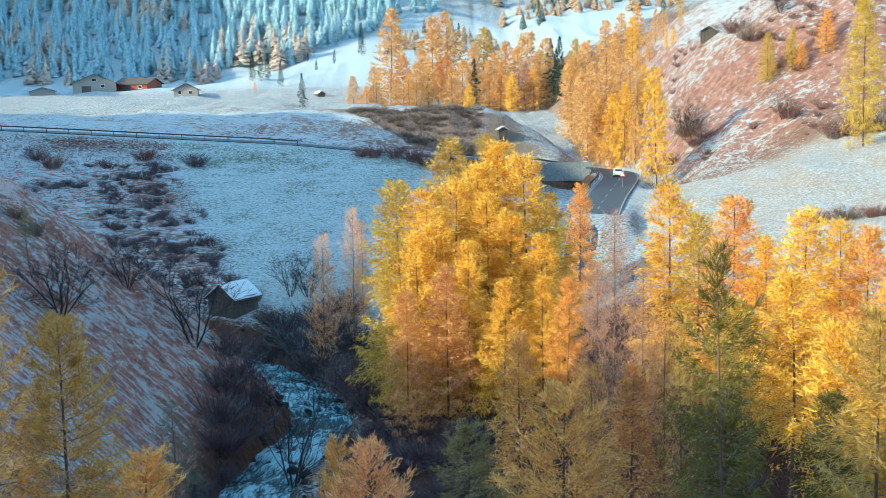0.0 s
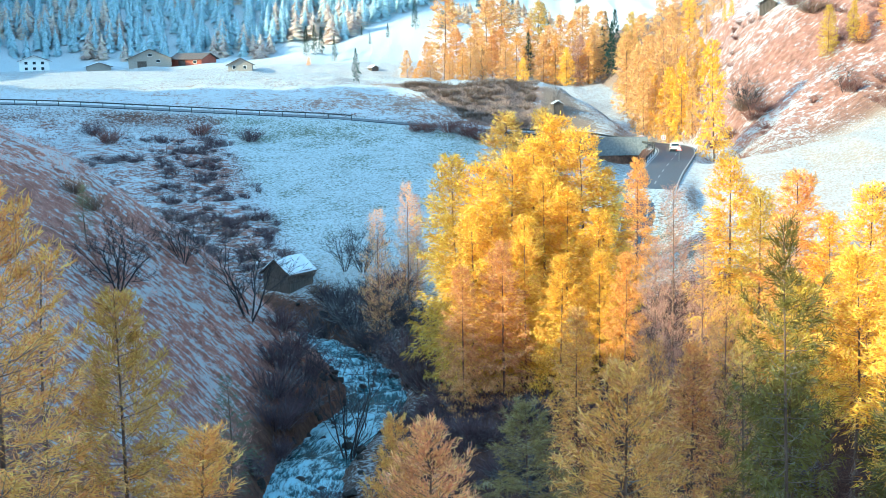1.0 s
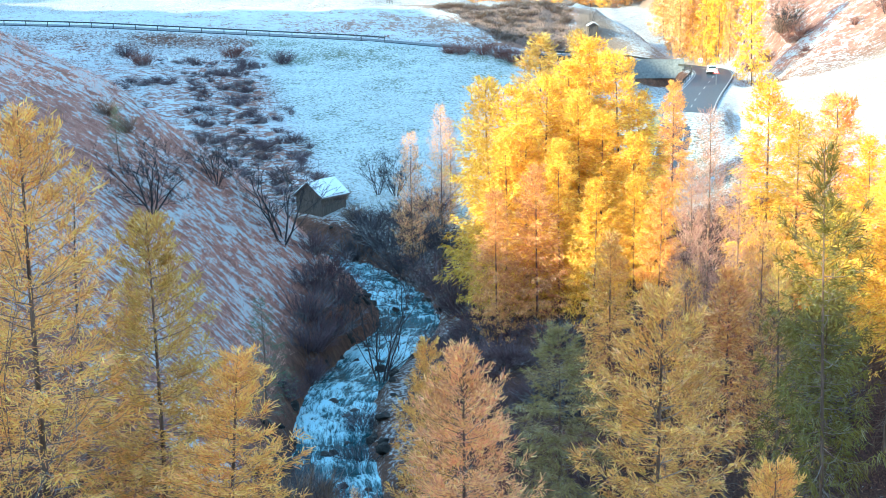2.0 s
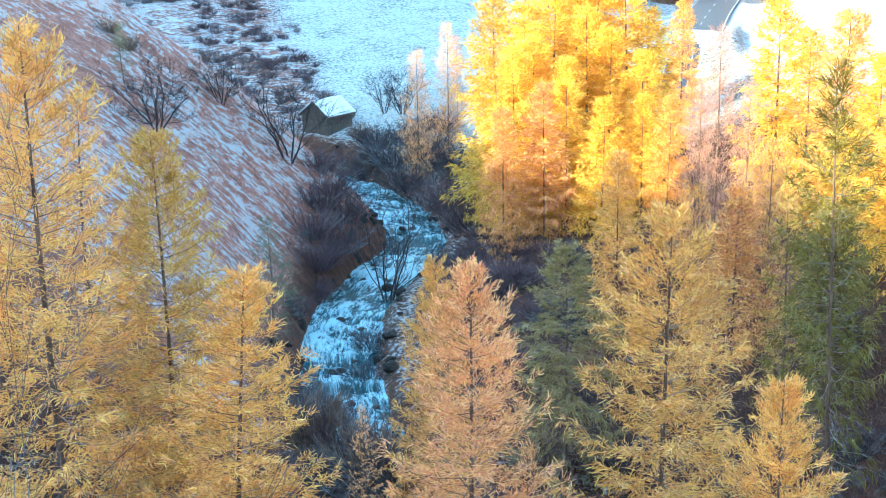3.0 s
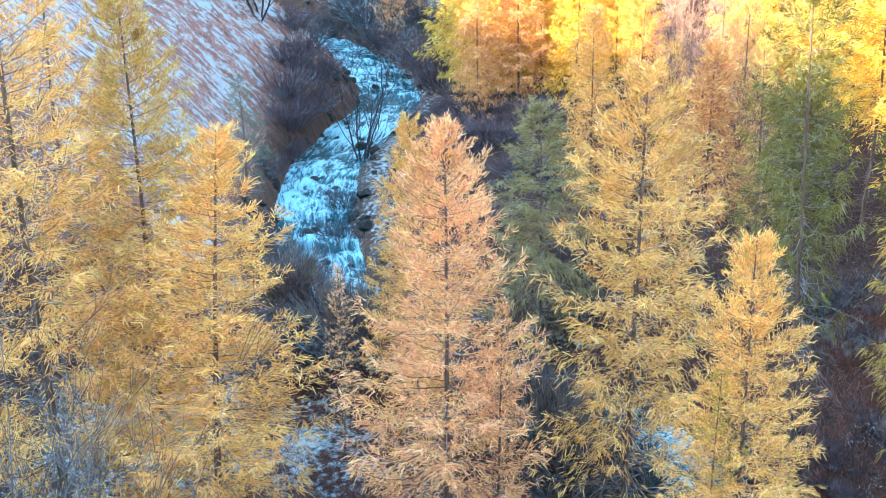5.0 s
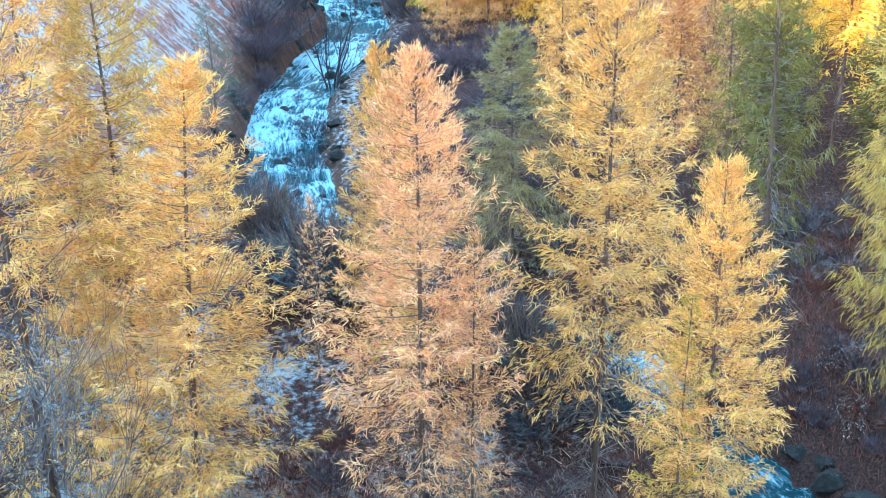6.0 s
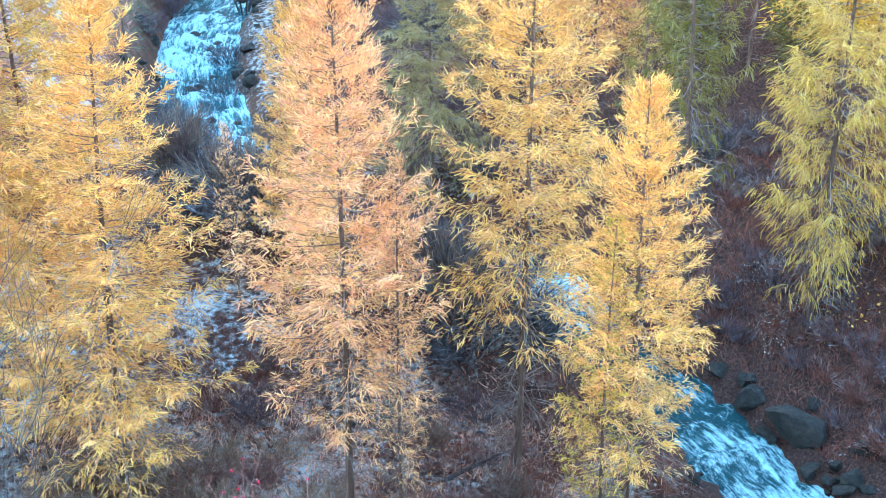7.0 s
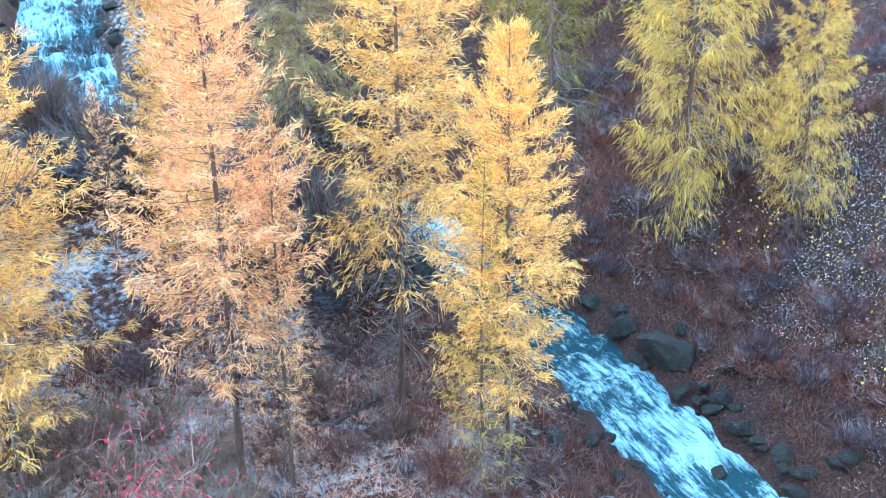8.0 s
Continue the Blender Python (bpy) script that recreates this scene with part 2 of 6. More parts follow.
def height(x, y):
    x, y = np.asarray(x, float), np.asarray(y, float)
    g = stream_gap(x, y)
    zs = stream_z(y)
    # banks of the stream
    left = np.maximum(-g, 0)
    flat = 2.5 + 26.0 * (1 - sstep(44, 70, y))
    spur = 0.4 + 0.95 * np.maximum(left - flat, 0) + 0.03 * left
    spur = 34 * np.tanh(spur / 34 * 1.05)
    spur = spur + 2.5 * np.exp(-((left - 5.8) / 2.2) ** 2) * sstep(41, 46, y) * (1 - sstep(62, 70, y))
    spur = zs + spur * (1 - sstep(107, 128, y))
    right = np.maximum(g, 0)
    right = right + (np.maximum(x + 14, 0) - right) * sstep(110, 122, y)
    rise = 0.55 - 0.33 * sstep(48, 66, y)
    bank = zs + 0.4 + rise * np.maximum(right - 3.2, 0)
    field = 14.3 + 0.218 * (x - 27.6) + 0.01 * (y - 186)
    field = field + 6.3 * sstep(24.0, 29.5, x) * sstep(150, 182, y) * (1 - sstep(192, 201, y))
    field = np.maximum(field, 9 + 0 * x)
    bank = -2.0 * np.log(np.exp(-np.clip(bank, -5, 80) / 2.0) + np.exp(-np.clip(field, -5, 80) / 2.0))
    # the meadow that climbs from the hut to the road
    tilt = 0.055 * sstep(140, 215, y)
    meadow = 6.2 + 0.143 * np.maximum(y - 133, -4) - tilt * np.clip(x + 20, -120, 60)
    meadow = np.maximum(meadow, 5.2)
    toe = sstep(118, 140, y)
    rside = bank + (np.minimum(meadow, bank + 30) - bank) * toe * (1 - sstep(8, 26, x))
    z = np.where(g > 0, rside, spur + (meadow - spur) * sstep(110, 131, y))
    # the road's shelf, and the plateau behind it
    yr = road_y(x)
    zr = np.interp(x, [-120, -77, -27, 0, 18, 30], [25.6, 24.0, 21.0, 18.2, 16.8, 15.5])
    past = y - yr
    zfar_r = np.interp(y, [225, 300, 400, 480, 700, 1000, 2600], [15.5, 18.9, 23, 31, 64, 125, 720])
    zpl = np.interp(y, [230, 252, 483, 552, 700, 1000, 2600], [25.2, 26.0, 28.4, 29.4, 96, 245, 930])
    wall = sstep(0, 16, (x + 22) * 0.88 + (y - 310) * 0.47)
    split = sstep(-35, 35, x - (-70 + 0.7 * (y - 552)))
    pl = zpl + (np.maximum(zfar_r, 18) - zpl) * np.maximum(wall * (1 - sstep(420, 520, y)), split * sstep(420, 560, y))
    pl = np.where(y < 420, zpl + (zfar_r - zpl) * wall, pl)
    shelf = sstep(-5.2 - 13 * (1 - sstep(-4, 6, x)), -3.9, past)
    z = np.where(x < 30, z + (zr - z) * shelf * (1 - sstep(22, 30, x)), z)
    z = z + (pl - z) * sstep(5, 20, past) * (1 - sstep(30, 36, x) * (1 - sstep(236, 250, y)))
    # the steep hill beyond the right-hand meadow
    hx = np.interp(x, [33, 36, 41, 48, 63, 90, 150, 300], [0, 3, 13, 20, 28.5, 40, 58, 90])
    hill = sstep(190 + np.clip(60 - x, 0, 24) * 0.5, 238, y) * (1 - 0.75 * sstep(330, 600, y))
    z = np.where(x > 30, z + hx * hill, z)
    # the road that comes down towards the viewer, cut into the slope
    xr = np.interp(y, [120, 182, 216, 231], [14, 23.7, 30.5, 30.5])
    cut = (1 - sstep(3.6, 6.5, np.abs(x - xr))) * sstep(140, 165, y) * (1 - sstep(232, 240, y))
    z = z + (np.interp(y, [120, 182, 216, 240], [14, 14.5, 15.3, 15.4]) - z) * cut
    # the hollow below the bend
    z = z - np.maximum(z - 13.6, 0) * sstep(196, 212, y) * (1 - sstep(223.5, 226.5, y)) * sstep(0, 7, x) * (1 - sstep(21, 25.5, x))
    # the bed of the stream
    bed = sstep(3.6, 2.0, np.abs(g) * (1 + 0.56 * (1 - sstep(44, 56, y)))) * (1 - sstep(150, 160, y))
    z = z + (zs - 0.9 - z) * bed
    # the embankment below the viewer
    near = 29.0 - 0.98 * np.maximum(y - 1.2, 0)
    near = np.where(y < -10, 29.0 - 0 * y, near)
    z = np.maximum(z, near)
    # an unseen ridge added to the west, its profile shaped to shade the valley
    a, q = 0.9 * x + 0.43 * y, -0.43 * x + 0.9 * y
    shade_crest = 44.4 + np.interp(q, [-400, -50, 30, 36, 60, 97, 114, 150, 160, 166, 218, 260, 300, 430, 520, 620, 720, 1500],
                           [90, 40, 31.4, 31.4, 33, 26, 31, 45, 50, 61, 64, 46, 38, 50, 90, 150, 210, 300])
    z = np.maximum(z, shade_crest - 0.9 * np.abs(a + 120))
    # mountains all round
    r = np.hypot(x, y)
    ring = 30 + 0.33 * np.maximum(r - 700, 0)
    return np.where((y < 150) & (r > 690), np.maximum(z, ring), z)
# terrain end


def rough_height(x, y):
    r = np.hypot(x, y)
    z = height(x, y)
    k = np.clip(r / 120, 0.35, 2.5)
    off_road = sstep(5, 9, np.abs(y - road_y(x)) + 40 * (x > 34) + 40 * (x < -130))
    xr = np.interp(y, [120, 182, 216, 231], [14, 23.7, 30.5, 30.5])
    off_road = off_road * np.maximum(sstep(4.5, 8, np.abs(x - xr)), (y < 150) | (y > 236))
    bump = 0.35 * lattice(x, y, 7, 1) + 0.18 * lattice(x, y, 2.6, 2)
    bump = bump * k * off_road * sstep(3.0, 5.0, np.abs(stream_gap(x, y)))
    crag = 1.1 * lattice(x, y, 9, 21) + 0.6 * lattice(x, y, 4, 22)
    z = z + crag * (x > 34) * sstep(192, 215, y) * sstep(33, 40, x)
    return z + bump + 9 * lattice(x, y, 60, 3) * sstep(560, 800, r) + 0.8 * lattice(x, y, 22, 4) * sstep(30, 60, r) * off_road * sstep(3.0, 8.0, np.abs(stream_gap(x, y)))


def graded(lo, mid0, mid1, hi, step, growth):
    c = list(np.arange(mid0, mid1, step))
    for end, sign in ((lo, -1), (hi, 1)):
        p, s = (mid0 if sign < 0 else c[-1]), step
        side = []
        while (p - end) * sign < 0:
            s *= growth
            p += sign * s
            side.append(p)
        c = side[::-1] + c if sign < 0 else c + side
    return np.array(c)


def scrub_edge(y):
    """Where the scrubby part of the meadow ends: x at y."""
    return -26 - 0.33 * (y - 155)


def clump_cover(x, y):
    """Where snow lies in tussocky clumps: the steep bank, the scrub and the rocky hill."""
    g = stream_gap(x, y)
    bank = sstep(-3, -7, g) * sstep(58, 70, y) * (1 - sstep(122, 134, y))
    scrub = sstep(134, 142, y) * (1 - sstep(205, 222, y)) * sstep(1, -3, x - scrub_edge(y))
    hill = (x > 32) * sstep(198, 210, y) * (1 - sstep(300, 330, y))
    # Terrace clumps give mottling and darken the face that should lie in shade.
    terrace = (y > 233) * (1 - sstep(248, 253, y)) * (x < 10) * (x > -120) * 0.45
    return np.clip(bank + 0.7 * scrub + hill + terrace, 0, 1)


def snow_cover(x, y):
    """More snow on the fields, less on scrubby and wooded ground."""
    g = stream_gap(x, y)
    wob = 3 * lattice(x, y, 6, 9) + 1.5 * lattice(x, y, 2, 10)
    wood = (1 - sstep(58, 80, y + wob)) * (0.28 - 0.16 * (1 - sstep(4, 9, x + wob))) * (1 - 0.3 * sstep(15, 21, x + wob) * (1 - sstep(38, 44, y)))
    grove = sstep(3, 8, g) * (1 - sstep(112, 130, y + wob)) * (1 - sstep(30, 38, x)) * sstep(50, 64, y) * 0.26
    wood = np.maximum(wood, grove) - 0.13 * (1 - sstep(56, 66, y)) * sstep(0.25, 0.6, lattice(x, y, 3.2, 11) + 0.5 * lattice(x, y, 1.1, 12))
    spur = sstep(-3, -7, g) * sstep(60, 75, y) * (1 - sstep(118, 128, y)) * (-0.02 + 0.1 * lattice(x, y, 7, 13))
    scrub = sstep(134, 146, y + wob) * (1 - sstep(195, 222, y)) * sstep(1, -4, x + wob * 0.5 - scrub_edge(y)) * (0.12 + 0.1 * sstep(-26, -4, x - scrub_edge(y)))
    edge = (x + 22) * 0.88 + (y - 310) * 0.47
    gully = sstep(0, 6, edge) * (1 - sstep(12, 18, edge)) * (y > 240) * (y < 330) * (0.16 * sstep(-14, -8, x) * (1 - sstep(2, 10, x)) - 0.12)
    hill = (x > 34) * sstep(192, 210, y + wob) * (1 - sstep(300, 330, y)) * (0.05 + 0.14 * lattice(x, y, 13, 14))
    plateau = -0.03 * sstep(252, 262, y) * (1 - sstep(30, 40, x)) * (1 - sstep(470, 500, y)) - 0.04 * sstep(24, 32, x) * sstep(100, 120, y) * (1 - sstep(185, 200, y))
    plateau = plateau + 0.16 * sstep(470, 520, y)
    # Snow is thinned on the plateau's front, partly to paint in its shade.
    front = (y > 234) * (y < 254) * (x < 13) * (x > -120)
    plateau = plateau + front * (-0.02 - 0.3 * sstep(0, 2, y - 244.6 + (x + 16) * 0.8) * (1 - sstep(4, 10, x)))
    spur = spur - 0.35 * np.exp(-((x + 35) / 4.5) ** 2 - ((y - 97) / 6) ** 2)
    meadow = 0.02 * sstep(128, 140, y) * (1 - sstep(216, 224, y)) * (1 - sstep(14, 26, x)) * sstep(-1, 3, x - scrub_edge(y))
    return 0.06 + plateau + meadow - wood + spur - scrub - hill - gully


def rime_cover(x, y):
    """Hoarfrost on the standing grass: thick on the mown meadows, thin on rough slopes."""
    g = stream_gap(x, y)
    wob = 4 * lattice(x, y, 9, 51)
    right = sstep(22, 28, x) * sstep(85, 110, y) * (1 - sstep(192, 204, y + wob)) * 0.75
    left = sstep(126, 140, y) * (1 - sstep(222, 226, y)) * (1 - sstep(10, 24, x)) * 0.04
    spur = sstep(-3, -6, g) * sstep(60, 72, y) * (1 - sstep(118, 128, y)) * 0.1
    hill = (x > 30) * sstep(196, 206, y + wob) * 0.15
    flats = sstep(232, 240, y) * (1 - sstep(30, 40, x)) * 0.4
    return np.clip(right + left + spur + hill + flats, 0, 1)


def ground():
    xs = graded(-2400, -60, 72, 2400, 1.0, 1.1)
    ys = graded(-1500, 24, 246, 2600, 1.0, 1.065)
    gx, gy = np.meshgrid(xs, ys)
    z = rough_height(gx, gy)
    v = np.stack([gx, gy, z], -1).reshape(-1, 3)
    nx, ny = len(xs), len(ys)
    i = (np.arange(ny - 1)[:, None] * nx + np.arange(nx - 1)[None, :]).ravel()
    f = np.stack([i, i + 1, i + nx + 1, i + nx], 1)
    me = bpy.data.meshes.new("ground")
    me.from_pydata(v.tolist(), [], f.tolist())
    me.materials.append(GROUND)
    me.polygons.foreach_set("use_smooth", [True] * len(me.polygons))
    me.attributes.new("snow", "FLOAT", "POINT").data.foreach_set("value", snow_cover(gx, gy).ravel())
    me.attributes.new("rime", "FLOAT", "POINT").data.foreach_set("value", rime_cover(gx, gy).ravel())
    green = sstep(126, 138, gy) * (1 - sstep(222, 228, gy)) * (1 - sstep(14, 26, gx)) * sstep(-1, 3, gx - scrub_edge(gy))
    me.attributes.new("green", "FLOAT", "POINT").data.foreach_set("value", green.ravel())
    me.attributes.new("clump", "FLOAT", "POINT").data.foreach_set("value", clump_cover(gx, gy).ravel())
    woods = (1 - sstep(58, 72, gy)) + sstep(3, 8, stream_gap(gx, gy)) * (1 - sstep(112, 130, gy)) * (1 - sstep(30, 38, gx))
    me.attributes.new("litter", "FLOAT", "POINT").data.foreach_set("value", np.clip(woods, 0, 1).ravel())
    return tagged(new("ground", me), "snow-dusted alpine valley ground of dead grass and steep meadows", "ground", kind="structure")


ground()


def stream():
    ys = np.arange(-6, 142, 0.28)
    us = np.linspace(-1, 1, 23)
    gy, gu = np.meshgrid(ys, us, indexing="ij")
    cx = stream_x(gy)
    slope = stream_x(gy + 0.5) - stream_x(gy - 0.5)
    n = np.sqrt(1 + slope * slope)
    w = (3.1 + 0.5 * lattice(gy, 0 * gy, 9, 5)) * (1 - 0.36 * (1 - sstep(44, 56, gy)))
    px, py = cx + gu * w / n, gy - gu * w * slope / n
    chop = 0.14 * lattice(px, py, 1.3, 6) + 0.08 * lattice(px, py, 0.5, 7)
    fall = lattice(px * 0.3, py, 2.4, 8)
    pz = stream_z(gy) - 0.32 + chop + 0.16 * fall
    v = np.stack([px, py, pz], -1).reshape(-1, 3)
    ny, nx = gy.shape
    i = (np.arange(ny - 1)[:, None] * nx + np.arange(nx - 1)[None, :]).ravel()
    me = bpy.data.meshes.new("stream")
    me.from_pydata(v.tolist(), [], np.stack([i, i + 1, i + nx + 1, i + nx], 1).tolist())
    me.materials.append(WATER)
    me.polygons.foreach_set("use_smooth", [True] * len(me.polygons))
    me.attributes.new("foam", "FLOAT", "POINT").data.foreach_set("value", (0.12 * fall + 0.5 * chop + 0.07 * sstep(42, 56, gy) - 0.05).ravel())
    me.attributes.new("along", "FLOAT", "POINT").data.foreach_set("value", (gy * n).ravel())
    me.attributes.new("across", "FLOAT", "POINT").data.foreach_set("value", (gu * w).ravel())
    return tagged(new("stream", me), "rushing teal mountain stream with white rapids", "stream", kind="structure")


stream()


# ---- larches ----
def strands(build, p0, d1, length, width, blunt, rng):
    """Short hanging branchlets sleeved in needles, turned at every angle: blunt slips near by, spikes far off."""
    m = len(p0)
    d1 = d1 / (np.linalg.norm(d1, axis=1, keepdims=True) + 1e-9)
    n = rng.normal(0, 1, (m, 3))
    n -= d1 * (n * d1).sum(1, keepdims=True)
    n *= (0.5 * width / (np.linalg.norm(n, axis=1) + 1e-9) * rng.uniform(0.6, 1.4, m))[:, None]
    tip = p0 + d1 * length[:, None]
    v = np.stack([p0 + 0.8 * n, p0 - 0.8 * n, tip - 0.45 * n, tip + 0.6 * n] if blunt else [p0 + n, p0 - n, tip], 1)
    k = v.shape[1]
    build.f.extend(map(tuple, (build.k + np.arange(m * k).reshape(m, k)).tolist()))
    build.v.append(v.reshape(-1, 3))
    build.k += m * k


def larch_mesh(seed, tall, wide, branches, subs, long, width, blunt=True, hang=0.5, droop=0.5, bare=0.12, shape=0.8, share=1.0, even=0.5, loose=0.05, row=8):
    """Trunk, limbs and a crown of hanging needle strands of one larch that stands at the origin."""
    rng = np.random.default_rng(seed)
    t = np.linspace(0, 1, 12)
    bend = rng.normal(0, 0.01, 2)
    path = np.stack([tall * bend[0] * np.sin(t * 3.1), tall * bend[1] * np.sin(t * 2.3), tall * t], -1)
    path[0, 2] -= 0.8
    wood = Build()
    wood.tube(path, (tall * 0.006 + 0.012) * (1 - t) ** 0.85 + 0.012, 7)
    limbs, crown = Build(), Build()
    for b in range(branches):
        u = (b + rng.random()) / branches
        h = bare + (0.985 - bare) * u ** 0.92
        base = np.array([np.interp(h, t, path[:, k]) for k in range(3)])
        phi = b * 2.39996 + rng.normal(0, 0.5)
        prof = (1 - h) ** shape * min(1.0, 0.6 + 1.6 * (h - bare)) + 0.03
        reach = wide * prof * (rng.uniform(0.5, 0.9) if rng.random() > even else rng.uniform(0.85, 1.15))
        rise = 0.6 * h ** 1.5 - 0.12 * (1 - h) + rng.normal(0, 0.12)
        out = np.array([np.cos(phi), np.sin(phi), 0])
        side = np.array([-out[1], out[0], 0])
        s = np.linspace(0, 1, 5)
        c = base + out * (reach * s)[:, None]
        c[:, 2] += rise * reach * s - droop * 0.3 * reach * np.sin(s * 2.3) * (1 - h) + 0.2 * reach * s ** 3
        c += side * (rng.normal(0, 0.14) * reach * s ** 2)[:, None]
        if rng.random() < share:
            limbs.tube(c, (0.008 + 0.006 * reach) * (1 - 0.85 * s), 3)
        m = max(4, int(subs * (0.25 + 0.75 * reach / wide) * min(1.0, 0.3 + 2.6 * (h - bare))))
        # twigs leave the bough sideways and hang; each carries a row of strands
        q = max(2, m // row)
        at = rng.uniform(0.05, 1.0, q) ** 0.7
        root = np.stack([np.interp(at, s, c[:, k]) for k in range(3)], -1)
        ahead = (c[-1] - c[-3]) / (np.linalg.norm(c[-1] - c[-3]) + 1e-9)
        sw = rng.choice([-1, 1], q) * rng.uniform(0.05, 1, q)
        low = 1 - h ** 2
        way = side * sw[:, None] + ahead * rng.uniform(0.2, 0.9, q)[:, None]
        way[:, 2] += rng.normal(0.05, 0.15, q) - 0.35 * hang * low + 0.3 * h
        way /= np.linalg.norm(way, axis=1, keepdims=True)
        ln = (0.25 + 0.36 * reach * (1.1 - at)) * rng.uniform(0.6, 1.25, q)
        sag = (0.25 + 0.5 * hang) * low * rng.uniform(0.3, 1.0, q)
        i = np.repeat(np.arange(q), row)
        m = len(i)
        f = rng.uniform(0, 1, m)
        p0 = root[i] + way[i] * (ln[i] * f)[:, None] + rng.normal(0, loose, (m, 3))
        p0[:, 2] -= sag[i] * ln[i] * f ** 2
        sl = long * (0.6 + 0.4 * min(1.0, reach / wide * 1.5)) * rng.uniform(0.5, 1.3, m)
        d1 = way[i] + rng.normal(0, 0.42, (m, 3))
        d1[:, 2] -= 2 * sag[i] * f + 0.5 * hang * low - 0.2 * h
        strands(crown, p0, d1, sl, width, blunt, rng)
    for b in range(40 + int(220 * bare)):
        h = rng.uniform(0.03, bare + 0.12)
        base = np.array([np.interp(h, t, path[:, k]) for k in range(3)])
        a = rng.uniform(0, 6.28)
        r = wide * rng.uniform(0.15, 0.35 + 0.5 * h / (bare + 0.12))
        tip = base + [r * np.cos(a), r * np.sin(a), -r * rng.uniform(0.0, 0.35)]
        mid = (base + tip) / 2 + [0, 0, 0.06 * r]
        limbs.tube([base, mid, tip], [0.014, 0.01, 0.004], 3)
        for _ in range(3 if share == 1 else 0):
            e = mid + (tip - mid) * rng.random() + rng.normal(0, 0.16, 3) * r - [0, 0, 0.08 * r]
            limbs.tube([mid, e], [0.007, 0.003], 3)
    up = np.stack([rng.normal(0, 0.5, 14), rng.normal(0, 0.5, 14), np.ones(14)], -1)
    strands(crown, path[-1:] - np.linspace(0, 1.2, 14)[:, None] * [[0, 0, 1.0]], up, np.full(14, long), width, blunt, rng)
    return wood.mesh("trunk", BARK, True), limbs.mesh("limb_system", LIMB), crown.mesh("crown", NEEDLE)


PROTO = {}


def proto(kind, seed):
    """The meshes of one of a few grown larches, 20 m tall, of a kind."""
    if (kind, seed) not in PROTO:
        if kind == "near":
            m = larch_mesh(seed, 20, 4.7, 190, 330, 0.26, 0.036, hang=0.6, droop=0.75, bare=0.24, shape=0.68)
        elif kind == "low":
            m = larch_mesh(seed, 20, 4.7, 210, 330, 0.26, 0.036, hang=0.6, droop=0.75, bare=0.07, shape=0.68)
        elif kind == "weeping":
            m = larch_mesh(seed, 20, 4.6, 145, 340, 0.34, 0.036, hang=1.5, droop=1.3, bare=0.14, shape=0.62)
        elif kind == "skirted":
            m = larch_mesh(seed, 20, 5.0, 130, 420, 0.28, 0.037, hang=0.9, droop=1.1, bare=0.3, shape=0.66)
        elif kind == "high":
            m = larch_mesh(seed, 20, 4.5, 75, 280, 0.36, 0.036, hang=1.5, droop=1.5, bare=0.34, shape=0.6)
        elif kind == "sparse":
            m = larch_mesh(seed, 20, 3.8, 150, 110, 0.24, 0.034, hang=0.35, droop=0.5, bare=0.1, shape=0.7)
        elif kind == "mid":
            m = larch_mesh(seed, 20, 3.8, 170, 140, 0.46, 0.09, False, hang=0.9, droop=0.7, bare=0.0, shape=0.56, share=0.15, even=0.6, loose=0.16, row=6)
        elif kind == "trunky":
            m = larch_mesh(seed, 20, 3.8, 120, 130, 0.5, 0.09, False, hang=1.0, droop=0.8, bare=0.42, shape=0.56, share=0.5, even=0.6, loose=0.16, row=6)
        elif kind == "bare":
            m = larch_mesh(seed, 20, 3.8, 240, 60, 0.6, 0.034, False, hang=-0.7, droop=0.1, bare=0.0, shape=0.5, share=0.6, loose=0.16, row=6)
        elif kind == "spruce":
            m = larch_mesh(seed, 20, 3.6, 110, 60, 0.7, 0.22, False, hang=0.5, droop=1.1, bare=0.0, shape=0.85, share=0.3)
        else:
            m = larch_mesh(seed, 20, 4.1, 105, 75, 0.65, 0.2, False, hang=0.7, droop=0.8, bare=0.0, shape=0.58, share=0.15, even=0.6, loose=0.22, row=6)
        PROTO[kind, seed] = m
    return PROTO[kind, seed]


GOLD, AMBER, PINK, LIME, OLIVE, YELLOW, GREY, RUST = ((0.88, 0.51, 0.08), (0.86, 0.43, 0.12), (0.92, 0.48, 0.22), (0.64, 0.42, 0.08),
                                                   (0.62, 0.4, 0.11), (0.92, 0.57, 0.1), (0.54, 0.3, 0.22), (0.72, 0.36, 0.14))
# The far stands' golden-brown is paled to paint in distance haze.
STRAWGOLD, CREAM, SPRUCEGREEN, LEMON, SHADEOLIVE, HAZEGOLD, SHADEGREEN, SAGE, HONEY, KHAKI = (0.8, 0.44, 0.14), (0.92, 0.51, 0.16), (0.14, 0.17, 0.1), (0.72, 0.43, 0.13), (0.18, 0.14, 0.045), (0.74, 0.43, 0.18), (0.21, 0.16, 0.042), (0.33, 0.24, 0.1), (0.82, 0.46, 0.15), (0.62, 0.385, 0.1)
